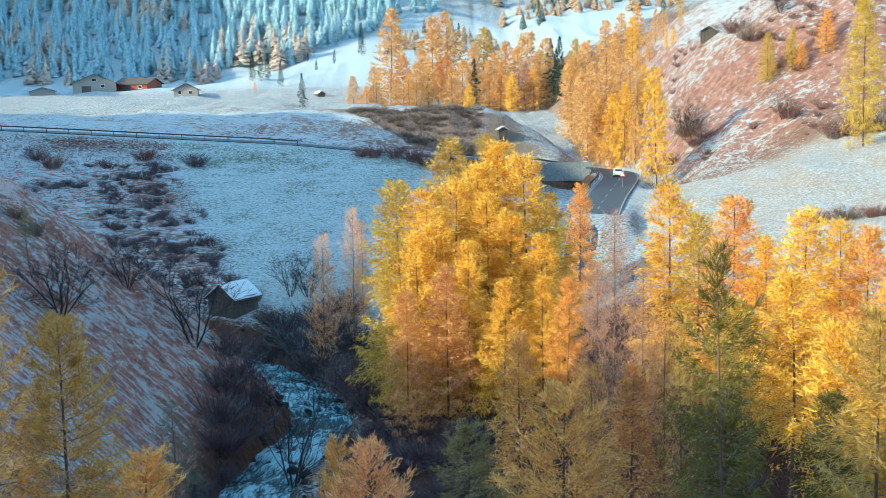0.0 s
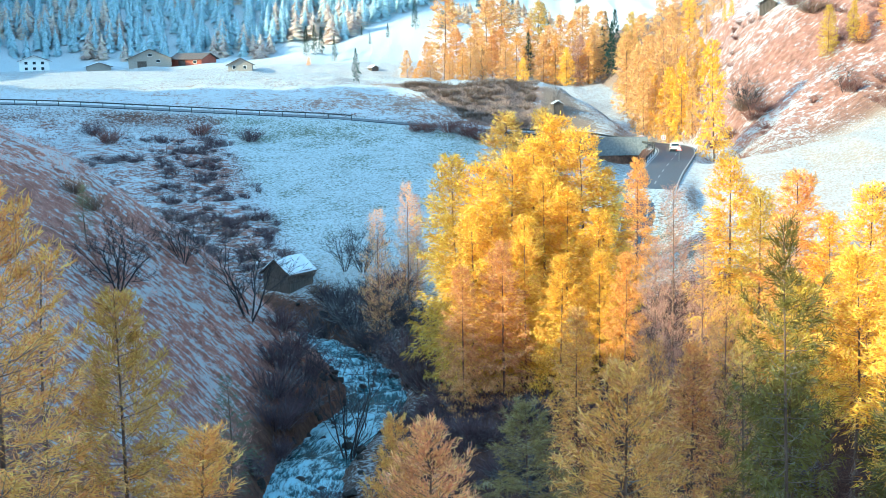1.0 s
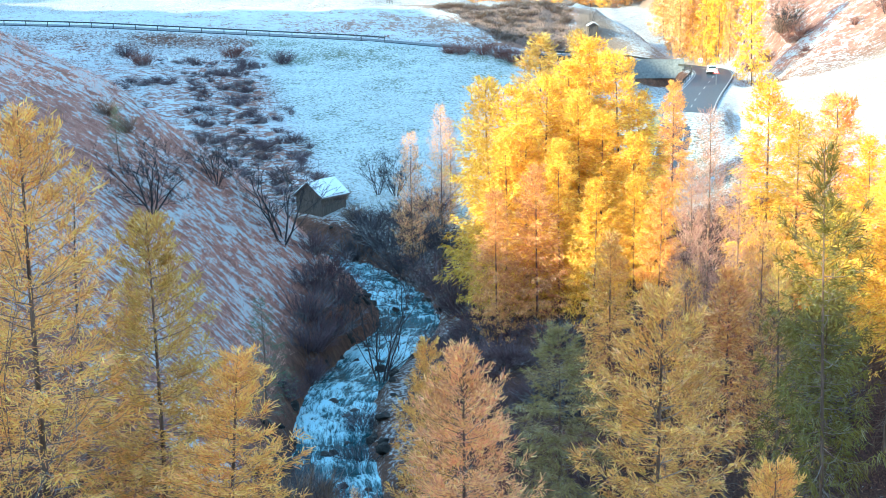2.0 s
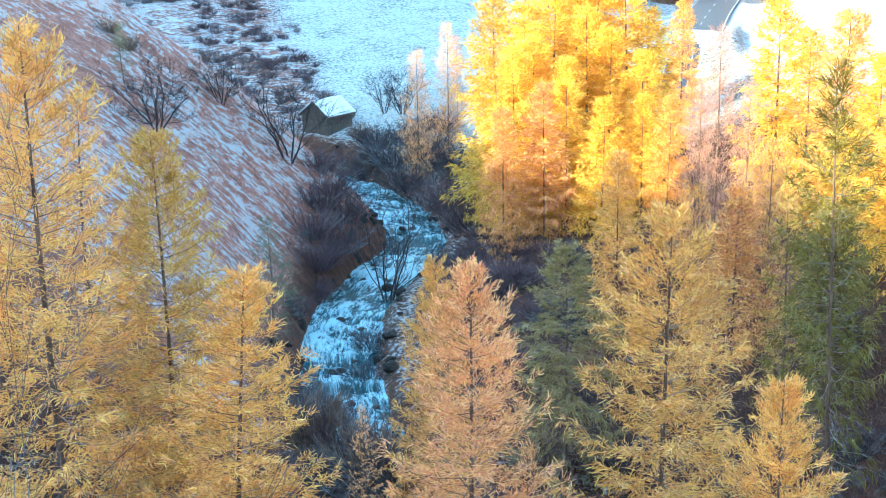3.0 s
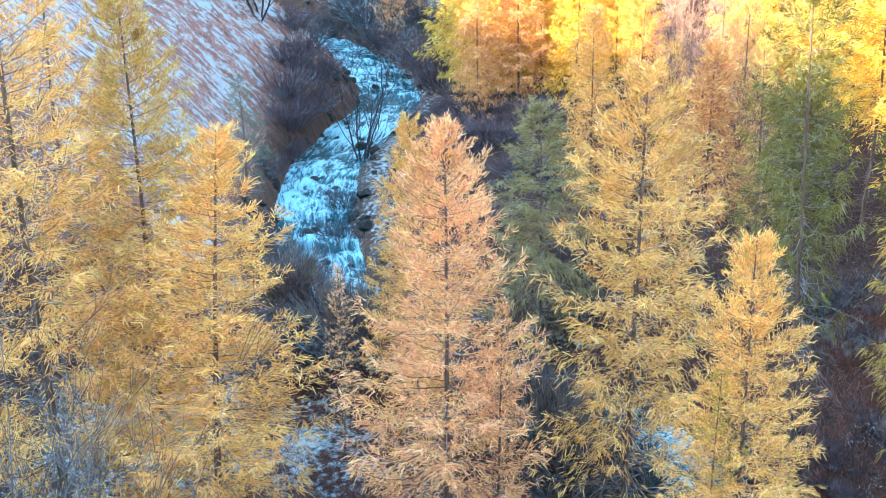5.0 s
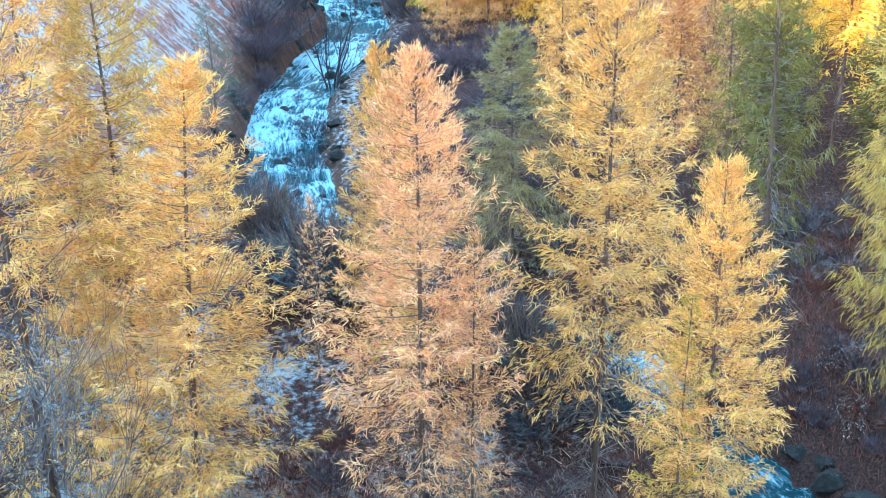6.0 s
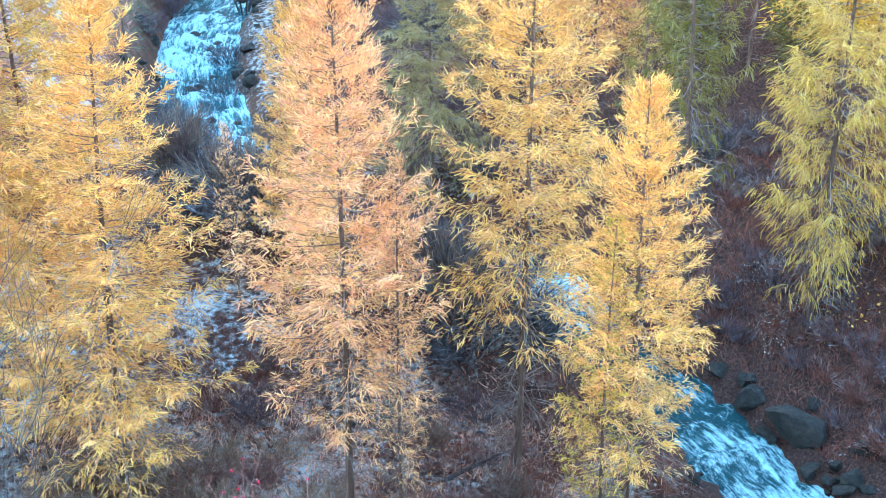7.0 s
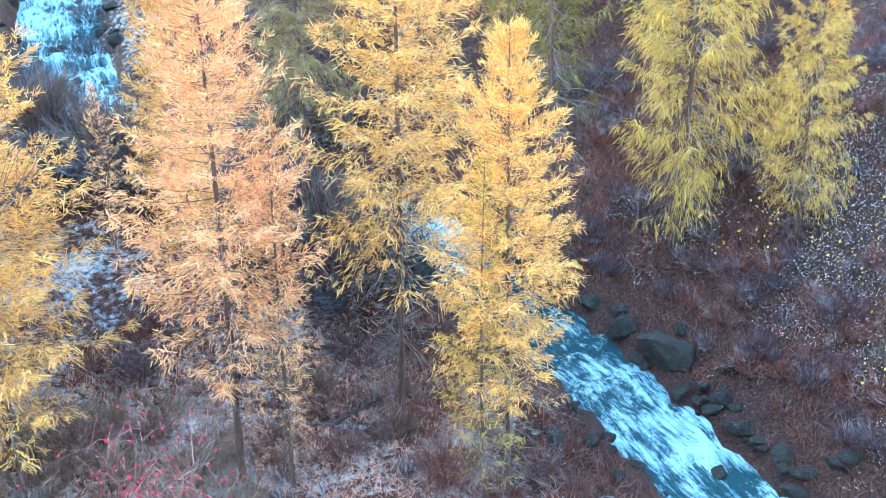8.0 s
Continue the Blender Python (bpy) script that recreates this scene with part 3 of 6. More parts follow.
# The darkest olive and green tones have the wood's deep shade painted in.
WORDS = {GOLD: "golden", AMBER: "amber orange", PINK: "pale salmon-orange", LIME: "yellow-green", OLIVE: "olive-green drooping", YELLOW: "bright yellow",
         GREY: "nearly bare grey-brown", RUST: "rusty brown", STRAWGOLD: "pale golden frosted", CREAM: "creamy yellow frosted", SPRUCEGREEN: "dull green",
         LEMON: "lemon-yellow and green", SHADEOLIVE: "olive with painted-in shade,", HAZEGOLD: "haze-paled golden-brown", SHADEGREEN: "shade-darkened green drooping", SAGE: "dull sage-brown drooping", HONEY: "honey-gold drooping", KHAKI: "khaki-yellow drooping"}


def larch(x, y, tall, col=GOLD, kind="mid", seed=1, wide=1.0, turn=0.0, lean=0.0, spot="", group=""):
    trunk, limbs, crown = proto(kind, seed)
    base = new("larch_tree")
    z = float(rough_height(np.array(x), np.array(y)))
    s = tall / 20
    base.matrix_world = pose(x, y, z, 0, lean, turn) @ Matrix.Diagonal((s * wide, s * wide, s, 1))
    part("trunk", trunk, None, base)
    tagged(part("limb_system", limbs, None, base), kind="stuff")
    part("crown", crown, None, base).color = (*col, 1)
    return tagged(base, f"{WORDS[col]} autumn larch {spot or 'in the valley wood'}", "tree", group)


larch(-2.2, 35.4, 19.7, PINK, "near", 1, 1.0, 0, 1.0, "on the near stream bank", "near stand")
larch(-3.6, 43.9, 17.4, STRAWGOLD, "near", 2, 0.75, 67, 0.0, "on the near stream bank", "near stand")
larch(-0.4, 34.9, 14.5, PINK, "sparse", 3, 0.8, 134, -0.3, "on the near stream bank", "near stand")
larch(3.9, 38.8, 20.9, HONEY, "skirted", 7, 1.0, 201, -1.0, "on the near stream bank", "near stand")
larch(7.0, 33.6, 17.3, CREAM, "near", 2, 0.95, 268, -1.6, "on the near stream bank", "near stand")
larch(6.1, 33.3, 13.4, LIME, "sparse", 5, 0.8, 335, 0.1, "on the near stream bank", "near stand")
larch(-10.3, 37.7, 18.4, CREAM, "low", 4, 1.25, 42, 4.4, "on the near stream bank", "near stand")
larch(-13.2, 42.0, 21.9, LEMON, "low", 5, 1.0, 109, 0.0, "on the near stream bank", "near stand")
larch(-16.2, 39.9, 25.7, CREAM, "low", 1, 1.05, 176, 0.0, "on the near stream bank", "near stand")
larch(-20.3, 56.5, 21.6, PINK, "sparse", 3, 1.0, 243, 0.0, "on the near stream bank", "near stand")
larch(-7.3, 49.5, 9.1, PINK, "sparse", 6, 0.8, 310, 0.0, "on the near stream bank", "near stand")
larch(11.9, 47.6, 24.0, SHADEGREEN, "high", 5, 0.75, 17, -2.7, "on the near stream bank", "near stand")
larch(16.8, 46.0, 20.2, KHAKI, "weeping", 4, 1.0, 84, 0.0, "on the near stream bank", "near stand")
larch(21.1, 43.5, 13.5, KHAKI, "weeping", 6, 0.9, 151, 0.0, "on the near stream bank", "near stand")
larch(1.5, 60.0, 14.0, SAGE, "weeping", 4, 1.35, 218, 0.0, "on the near stream bank", "near stand")
larch(4.9, 73.9, 12.3, STRAWGOLD, "mid", 2, 1.0, 285, 0.0, "on the near stream bank", "near stand")
larch(-3.5, 106.2, 19.5, LIME, "mid", 1, 1.22, 352, 0.0, "on the far bank of the stream", "sunlit stand")
larch(-1.0, 104.3, 18.3, GOLD, "mid", 2, 1.34, 59, 0.0, "on the far bank of the stream", "sunlit stand")
larch(1.3, 107.3, 18.4, YELLOW, "mid", 3, 1.34, 126, 0.0, "on the far bank of the stream", "sunlit stand")
larch(3.5, 110.2, 18.8, GOLD, "mid", 1, 1.34, 193, 0.0, "on the far bank of the stream", "sunlit stand")
larch(5.5, 112.2, 20.0, GOLD, "mid", 2, 1.34, 260, 0.0, "on the far bank of the stream", "sunlit stand")
larch(7.6, 110.1, 19.0, YELLOW, "mid", 3, 1.34, 327, 0.0, "on the far bank of the stream", "sunlit stand")
larch(6.1, 104.1, 15.2, GOLD, "mid", 4, 1.34, 34, 0.0, "on the far bank of the stream", "sunlit stand")
larch(9.5, 110.9, 15.2, GOLD, "mid", 4, 1.34, 101, 0.0, "on the far bank of the stream", "sunlit stand")
larch(-1.8, 100.3, 15.4, YELLOW, "mid", 4, 1.22, 168, 0.0, "on the far bank of the stream", "sunlit stand")
larch(2.5, 99.3, 13.7, YELLOW, "mid", 2, 1.22, 235, 0.0, "on the far bank of the stream", "sunlit stand")
larch(13.7, 122.6, 13.0, AMBER, "mid", 1, 0.98, 302, 0.0, "on the far bank of the stream", "sunlit stand")
larch(1.4, 128.3, 19.8, OLIVE, "mid", 4, 1.34, 9, 0.0, "on the far bank of the stream", "sunlit stand")
larch(4.6, 131.2, 19.6, OLIVE, "mid", 3, 1.1, 76, 0.0, "on the far bank of the stream", "sunlit stand")
larch(0.0, 101.3, 15.8, GOLD, "mid", 1, 1.34, 143, 0.0, "on the far bank of the stream", "sunlit stand")
larch(4.1, 105.2, 17.1, YELLOW, "mid", 4, 1.34, 210, 0.0, "on the far bank of the stream", "sunlit stand")
larch(8.3, 102.0, 13.1, GOLD, "mid", 1, 1.34, 277, 0.0, "on the far bank of the stream", "sunlit stand")
larch(-3.2, 102.2, 15.0, LIME, "mid", 3, 1.22, 344, 0.0, "on the far bank of the stream", "sunlit stand")
larch(0.7, 96.3, 12.6, RUST, "mid", 1, 1.22, 51, 0.0, "on the far bank of the stream", "sunlit stand")
larch(4.9, 94.2, 11.2, GOLD, "mid", 3, 1.22, 118, 0.0, "on the far bank of the stream", "sunlit stand")
larch(-2.4, 95.2, 11.7, RUST, "mid", 2, 1.1, 185, 0.0, "on the far bank of the stream", "sunlit stand")
larch(8.0, 95.0, 10.5, GOLD, "mid", 2, 1.22, 252, 0.0, "on the far bank of the stream", "sunlit stand")
larch(12.6, 89.5, 14.6, GREY, "bare", 1, 1.0, 319, 0.0, "on the far bank of the stream", "sunlit stand")
larch(10.7, 83.7, 12.9, GREY, "bare", 2, 0.9, 26, 0.0, "on the far bank of the stream", "sunlit stand")
larch(9.5, 92.8, 10.4, AMBER, "mid", 3, 1.1, 93, 0.0, "on the far bank of the stream", "sunlit stand")
larch(13.5, 81.3, 12.3, GREY, "bare", 1, 0.9, 160, 0.0, "on the far bank of the stream", "sunlit stand")
larch(16.5, 88.9, 15.6, GOLD, "mid", 4, 1.26, 227, 0.0, "on the wooded slope", "slope stand")
larch(18.0, 86.5, 13.4, LIME, "mid", 1, 1.15, 294, 0.0, "on the wooded slope", "slope stand")
larch(19.5, 82.1, 15.1, AMBER, "mid", 2, 1.26, 1, 0.0, "on the wooded slope", "slope stand")
larch(20.7, 79.8, 12.8, GOLD, "mid", 3, 1.15, 68, 0.0, "on the wooded slope", "slope stand")
larch(22.4, 75.2, 15.4, YELLOW, "mid", 1, 1.26, 135, 0.0, "on the wooded slope", "slope stand")
larch(25.4, 78.5, 13.2, GOLD, "mid", 4, 1.15, 202, 0.0, "on the wooded slope", "slope stand")
larch(25.8, 74.1, 13.9, AMBER, "mid", 2, 1.15, 269, 0.0, "on the wooded slope", "slope stand")
larch(19.4, 67.7, 15.3, GOLD, "trunky", 3, 1.15, 336, 0.0, "on the wooded slope", "slope stand")
larch(16.0, 66.5, 14.9, LIME, "trunky", 4, 1.26, 43, 0.0, "on the wooded slope", "slope stand")
larch(19.0, 57.4, 15.8, GOLD, "trunky", 1, 1.15, 110, 0.0, "on the wooded slope", "slope stand")
larch(25.9, 68.8, 14.8, GOLD, "mid", 1, 1.15, 177, 0.0, "on the wooded slope", "slope stand")
larch(12.5, 67.2, 14.1, RUST, "bare", 2, 1.0, 244, 0.0, "on the wooded slope", "slope stand")
larch(11.9, 59.2, 15.3, OLIVE, "sparse", 3, 1.0, 311, 0.0, "on the wooded slope", "slope stand")
larch(26.4, 65.4, 16.3, GOLD, "mid", 2, 1.15, 18, 0.0, "on the wooded slope", "slope stand")
larch(12.5, 54.0, 15.7, SHADEOLIVE, "trunky", 3, 1.03, 85, 0.0, "on the wooded slope", "slope stand")
larch(17.6, 53.7, 13.8, SHADEOLIVE, "trunky", 1, 1.03, 152, 0.0, "on the wooded slope", "slope stand")
larch(20.7, 56.9, 13.5, GOLD, "trunky", 2, 1.03, 219, 0.0, "on the wooded slope", "slope stand")
larch(22.9, 58.2, 14.6, SHADEOLIVE, "trunky", 3, 1.26, 286, 0.0, "on the wooded slope", "slope stand")
larch(9.6, 59.6, 15.2, RUST, "trunky", 4, 1.03, 353, 0.0, "on the wooded slope", "slope stand")
larch(8.1, 63.8, 13.9, AMBER, "bare", 1, 0.9, 60, 0.0, "on the wooded slope", "slope stand")
larch(-25.9, 392.4, 11.0, HAZEGOLD, "far", 1, 1.4, 127, 0.0, "in the mid-distance wood", "far stand")
larch(-22.3, 397.6, 8.2, STRAWGOLD, "far", 2, 1.4, 194, 0.0, "in the mid-distance wood", "far stand")
larch(-18.8, 397.8, 11.3, HAZEGOLD, "far", 3, 1.4, 261, 0.0, "in the mid-distance wood", "far stand")
larch(-15.1, 403.0, 13.3, HAZEGOLD, "far", 1, 1.4, 328, 0.0, "in the mid-distance wood", "far stand")
larch(-11.3, 408.1, 16.0, RUST, "far", 2, 1.4, 35, 0.0, "in the mid-distance wood", "far stand")
larch(-7.1, 398.2, 13.5, HAZEGOLD, "far", 3, 1.4, 102, 0.0, "in the mid-distance wood", "far stand")
larch(-3.3, 408.3, 15.0, HAZEGOLD, "far", 1, 1.4, 169, 0.0, "in the mid-distance wood", "far stand")
larch(-0.2, 418.3, 12.8, RUST, "far", 2, 1.4, 236, 0.0, "in the mid-distance wood", "far stand")
larch(4.1, 393.3, 13.5, HAZEGOLD, "far", 3, 1.4, 303, 0.0, "in the mid-distance wood", "far stand")
larch(7.4, 403.2, 14.7, STRAWGOLD, "far", 1, 1.4, 10, 0.0, "in the mid-distance wood", "far stand")
larch(11.4, 418.1, 18.5, HAZEGOLD, "far", 2, 1.4, 77, 0.0, "in the mid-distance wood", "far stand")
larch(14.9, 423.0, 23.5, OLIVE, "far", 3, 1.4, 144, 0.0, "in the mid-distance wood", "far stand")
larch(17.3, 397.9, 17.1, HAZEGOLD, "far", 1, 1.4, 211, 0.0, "in the mid-distance wood", "far stand")
larch(21.3, 407.8, 19.9, HAZEGOLD, "far", 2, 1.4, 278, 0.0, "in the mid-distance wood", "far stand")
larch(24.5, 402.6, 18.5, STRAWGOLD, "far", 3, 1.4, 345, 0.0, "in the mid-distance wood", "far stand")
larch(29.0, 417.3, 22.8, HAZEGOLD, "far", 1, 1.4, 52, 0.0, "in the mid-distance wood", "far stand")
larch(31.1, 397.1, 17.8, HAZEGOLD, "far", 2, 1.4, 119, 0.0, "in the mid-distance wood", "far stand")
larch(26.4, 392.4, 14.6, GREY, "far", 3, 1.4, 186, 0.0, "in the mid-distance wood", "far stand")
larch(-1.9, 438.3, 26.4, HAZEGOLD, "far", 2, 1.4, 253, 0.0, "in the mid-distance wood", "far stand")
larch(-16.8, 458.0, 28.4, HAZEGOLD, "far", 1, 1.4, 320, 0.0, "in the mid-distance wood", "far stand")
larch(2.0, 448.3, 27.6, HAZEGOLD, "far", 3, 1.4, 27, 0.0, "in the mid-distance wood", "far stand")
larch(38.5, 376.4, 9.7, OLIVE, "far", 2, 1.4, 94, 0.0, "in the mid-distance wood", "far stand")
larch(-23.3, 389.6, 6.0, STRAWGOLD, "far", 3, 1.4, 161, 0.0, "in the mid-distance wood", "far stand")
larch(-13.0, 390.1, 8.4, HAZEGOLD, "far", 1, 1.4, 228, 0.0, "in the mid-distance wood", "far stand")
larch(9.1, 388.2, 8.2, YELLOW, "far", 2, 1.4, 295, 0.0, "in the mid-distance wood", "far stand")
larch(21.9, 387.7, 11.4, YELLOW, "far", 1, 1.4, 2, 0.0, "in the mid-distance wood", "far stand")
larch(-66.1, 463.6, 3.5, PINK, "far", 3, 1.4, 69, 0.0, "in the mid-distance wood", "far stand")
larch(-20.9, 412.8, 12.5, HAZEGOLD, "far", 2, 1.4, 136, 0.0, "in the mid-distance wood", "far stand")
larch(-8.8, 393.2, 10.8, STRAWGOLD, "far", 3, 1.4, 203, 0.0, "in the mid-distance wood", "far stand")
larch(-5.7, 423.2, 16.5, HAZEGOLD, "far", 2, 1.4, 270, 0.0, "in the mid-distance wood", "far stand")
larch(2.6, 418.3, 15.9, RUST, "far", 1, 1.4, 337, 0.0, "in the mid-distance wood", "far stand")
larch(15.4, 396.0, 14.6, HAZEGOLD, "far", 2, 1.4, 44, 0.0, "in the mid-distance wood", "far stand")
larch(18.8, 393.9, 14.6, STRAWGOLD, "far", 3, 1.4, 111, 0.0, "in the mid-distance wood", "far stand")
larch(28.9, 391.3, 12.9, STRAWGOLD, "far", 1, 1.4, 178, 0.0, "in the mid-distance wood", "far stand")
larch(34.9, 411.9, 18.8, HAZEGOLD, "far", 3, 1.4, 245, 0.0, "in the mid-distance wood", "far stand")
larch(37.4, 381.5, 7.7, HAZEGOLD, "far", 1, 1.4, 312, 0.0, "in the mid-distance wood", "far stand")
larch(-16.6, 76.2, 8.8, SPRUCEGREEN, "sparse", 6, 1.5, 19, 0.0, "on the steep bank", "bank trees")
larch(-0.8, 40.7, 2.9, SPRUCEGREEN, "sparse", 3, 1.6, 86, 0.0, "on the steep bank", "bank trees")
larch(-31.4, 96.3, 4.4, SPRUCEGREEN, "sparse", 6, 1.6, 153, 0.0, "on the steep bank", "bank trees")
larch(-8.6, 126.0, 14.0, PINK, "bare", 1, 0.8, 220, 0.0, "beside the hut", "hut trees")
larch(-11.2, 121.8, 13.2, PINK, "bare", 2, 0.9, 287, 0.0, "beside the hut", "hut trees")
larch(-8.2, 134.0, 10.4, GREY, "bare", 1, 0.8, 354, 0.0, "beside the hut", "hut trees")
larch(35.4, 207.0, 18.9, GOLD, "far", 1, 0.9, 61, -4.3, "by the bend of the road", "roadside stand")
larch(35.5, 250.9, 15.7, HAZEGOLD, "far", 2, 1.0, 128, 0.0, "by the bend of the road", "roadside stand")
larch(40.0, 257.3, 10.3, HAZEGOLD, "far", 3, 1.0, 195, 0.0, "by the bend of the road", "roadside stand")
larch(47.7, 269.2, 3.6, GOLD, "far", 4, 1.0, 262, 0.0, "by the bend of the road", "roadside stand")
larch(34.2, 235.9, 15.1, GOLD, "far", 1, 1.0, 329, 0.0, "by the bend of the road", "roadside stand")
larch(35.6, 231.6, 10.3, HAZEGOLD, "far", 4, 1.0, 36, 0.0, "by the bend of the road", "roadside stand")
larch(28.3, 243.7, 16.4, HAZEGOLD, "far", 2, 0.9, 237, 0.0, "by the bend of the road", "roadside stand")
larch(32.4, 246.2, 21.2, HAZEGOLD, "far", 3, 0.8, 304, 0.0, "by the bend of the road", "roadside stand")
larch(36.6, 265.8, 19.2, HAZEGOLD, "far", 4, 1.0, 11, 0.0, "by the bend of the road", "roadside stand")
larch(43.0, 285.1, 12.0, GOLD, "far", 1, 1.0, 78, 0.0, "by the bend of the road", "roadside stand")
larch(49.5, 294.2, 7.3, HAZEGOLD, "far", 2, 1.0, 145, 0.0, "by the bend of the road", "roadside stand")
larch(32.3, 241.2, 8.6, HAZEGOLD, "far", 3, 1.1, 212, 0.0, "by the bend of the road", "roadside stand")
larch(58.6, 312.9, 6.2, OLIVE, "far", 4, 1.0, 279, 0.0, "by the bend of the road", "roadside stand")
larch(30.8, 246.4, 11.5, GOLD, "far", 1, 0.9, 346, 0.0, "by the bend of the road", "roadside stand")
larch(32.8, 306.6, 21.9, OLIVE, "far", 4, 0.8, 53, 0.0, "by the bend of the road", "roadside stand")
larch(30.7, 296.8, 18.2, HAZEGOLD, "far", 1, 1.15, 120, 0.0, "by the bend of the road", "roadside stand")
larch(33.8, 296.4, 21.7, HAZEGOLD, "far", 2, 1.15, 187, 0.0, "by the bend of the road", "roadside stand")
larch(32.3, 266.4, 17.8, HAZEGOLD, "far", 3, 1.15, 254, 0.0, "by the bend of the road", "roadside stand")
larch(39.7, 305.8, 15.5, HAZEGOLD, "far", 4, 1.15, 321, 0.0, "by the bend of the road", "roadside stand")
larch(44.7, 315.2, 12.5, HAZEGOLD, "far", 1, 1.15, 28, 0.0, "by the bend of the road", "roadside stand")
larch(48.4, 314.7, 10.9, STRAWGOLD, "far", 2, 1.15, 95, 0.0, "by the bend of the road", "roadside stand")
larch(45.8, 279.6, 6.6, HAZEGOLD, "far", 3, 1.15, 162, 0.0, "by the bend of the road", "roadside stand")
larch(53.0, 303.8, 6.7, HAZEGOLD, "far", 4, 1.15, 229, 0.0, "by the bend of the road", "roadside stand")
larch(49.9, 273.9, 3.9, GOLD, "far", 1, 1.15, 296, 0.0, "by the bend of the road", "roadside stand")
larch(39.5, 247.2, 8.9, GOLD, "far", 2, 1.15, 3, 0.0, "by the bend of the road", "roadside stand")
larch(39.7, 235.0, 4.7, GOLD, "far", 3, 1.15, 70, 0.0, "by the bend of the road", "roadside stand")
larch(28.9, 258.7, 15.8, HAZEGOLD, "far", 4, 1.15, 137, 0.0, "by the bend of the road", "roadside stand")
larch(30.2, 252.5, 13.9, STRAWGOLD, "far", 1, 1.15, 204, 0.0, "by the bend of the road", "roadside stand")
larch(32.9, 242.1, 13.8, GOLD, "far", 2, 1.15, 271, 0.0, "by the bend of the road", "roadside stand")
larch(36.6, 245.7, 13.7, HAZEGOLD, "far", 3, 1.15, 338, 0.0, "by the bend of the road", "roadside stand")
larch(55.0, 293.3, 4.1, HAZEGOLD, "far", 2, 1.15, 45, 0.0, "by the bend of the road", "roadside stand")
larch(55.3, 216.0, 8.2, LIME, "mid", 2, 1.3, 112, 0.0, "on the hillside terrace", "terrace trees")
larch(59.4, 215.4, 6.6, LIME, "mid", 3, 1.2, 179, 0.0, "on the hillside terrace", "terrace trees")
larch(60.6, 214.2, 4.6, AMBER, "mid", 4, 1.5, 20, 0.0, "on the hillside terrace", "terrace trees")
larch(64.6, 214.6, 7.2, AMBER, "mid", 1, 1.5, 246, 0.0, "on the hillside terrace", "terrace trees")
larch(61.4, 184.5, 22.6, LIME, "mid", 4, 0.85, 313, 0.0, "by the bend of the road", "roadside stand")


# ---- shrubs and bare trees ----
def bush_mesh(seed, stems, fine, spread=0.75, slim=0.02):
    """A leafless bush 1 m tall: stems from one root, each with finer twigs."""
    rng = np.random.default_rng(seed)
    b = Build()
    ang = rng.uniform(0, 6.283, stems)
    lean = rng.uniform(0.05, 1.0, stems) * spread
    w = np.stack([np.cos(ang) * lean, np.sin(ang) * lean, rng.uniform(0.55, 1.0, stems)], -1)
    w /= np.linalg.norm(w, axis=1, keepdims=True)
    s = np.stack([np.cos(ang), np.sin(ang), 0 * ang], -1) * (rng.random(stems) * 0.32)[:, None]
    s[:, 2] -= 0.05
    ln = rng.uniform(0.6, 1.05, stems)
    b.blades(s, w, ln, np.full(stems, slim * 1.3), rng.uniform(0, 6.3, stems))
    i = np.repeat(np.arange(stems), fine)
    n = len(i)
    st = s[i] + w[i] * (ln[i] * rng.uniform(0.2, 0.95, n))[:, None]
    w2 = w[i] + rng.normal(0, 0.42, (n, 3))
    w2 /= np.linalg.norm(w2, axis=1, keepdims=True)
    b.blades(st, w2, rng.uniform(0.12, 0.38, n), np.full(n, slim * 0.8), rng.uniform(0, 6.3, n))
    return b.mesh("bush", TWIG)


BUSHES = [bush_mesh(k, 115, 8, (0.6, 0.8, 1.0, 0.7)[k % 4], 0.018) for k in range(4)]
RUSSET = (0.19, 0.065, 0.045)
PLUM, BROWN, RED, STRAW, DUSK = (0.11, 0.07, 0.08), (0.18, 0.115, 0.085), (0.2, 0.09, 0.075), (0.28, 0.18, 0.12), (0.075, 0.065, 0.075)
BUSH_WORDS = {PLUM: "dark plum-brown leafless", BROWN: "brown leafless", RED: "reddish-brown leafless", STRAW: "straw-coloured dry", DUSK: "dark grey leafless"}
TUFTS = [bush_mesh(20 + k, 60, 5, (0.7, 1.0, 0.9)[k % 3], 0.03) for k in range(3)]
COUNT = [0]


def bush(x, y, size=2.0, col=PLUM, wide=1.3, where="on the stream bank", small=False):
    COUNT[0] += 1
    k = COUNT[0]
    z = float(rough_height(np.array(x), np.array(y)))
    ob = new("bush", TUFTS[k % 3] if small else BUSHES[k % 4])
    ob.matrix_world = pose(x, y, z - 0.05, 0, 0, k * 83) @ Matrix.Diagonal((size * wide, size * wide, size, 1))
    ob.color = (*col, 1)
    return tagged(ob, f"{BUSH_WORDS[col]} bush {where}", "bush", "valley bushes")


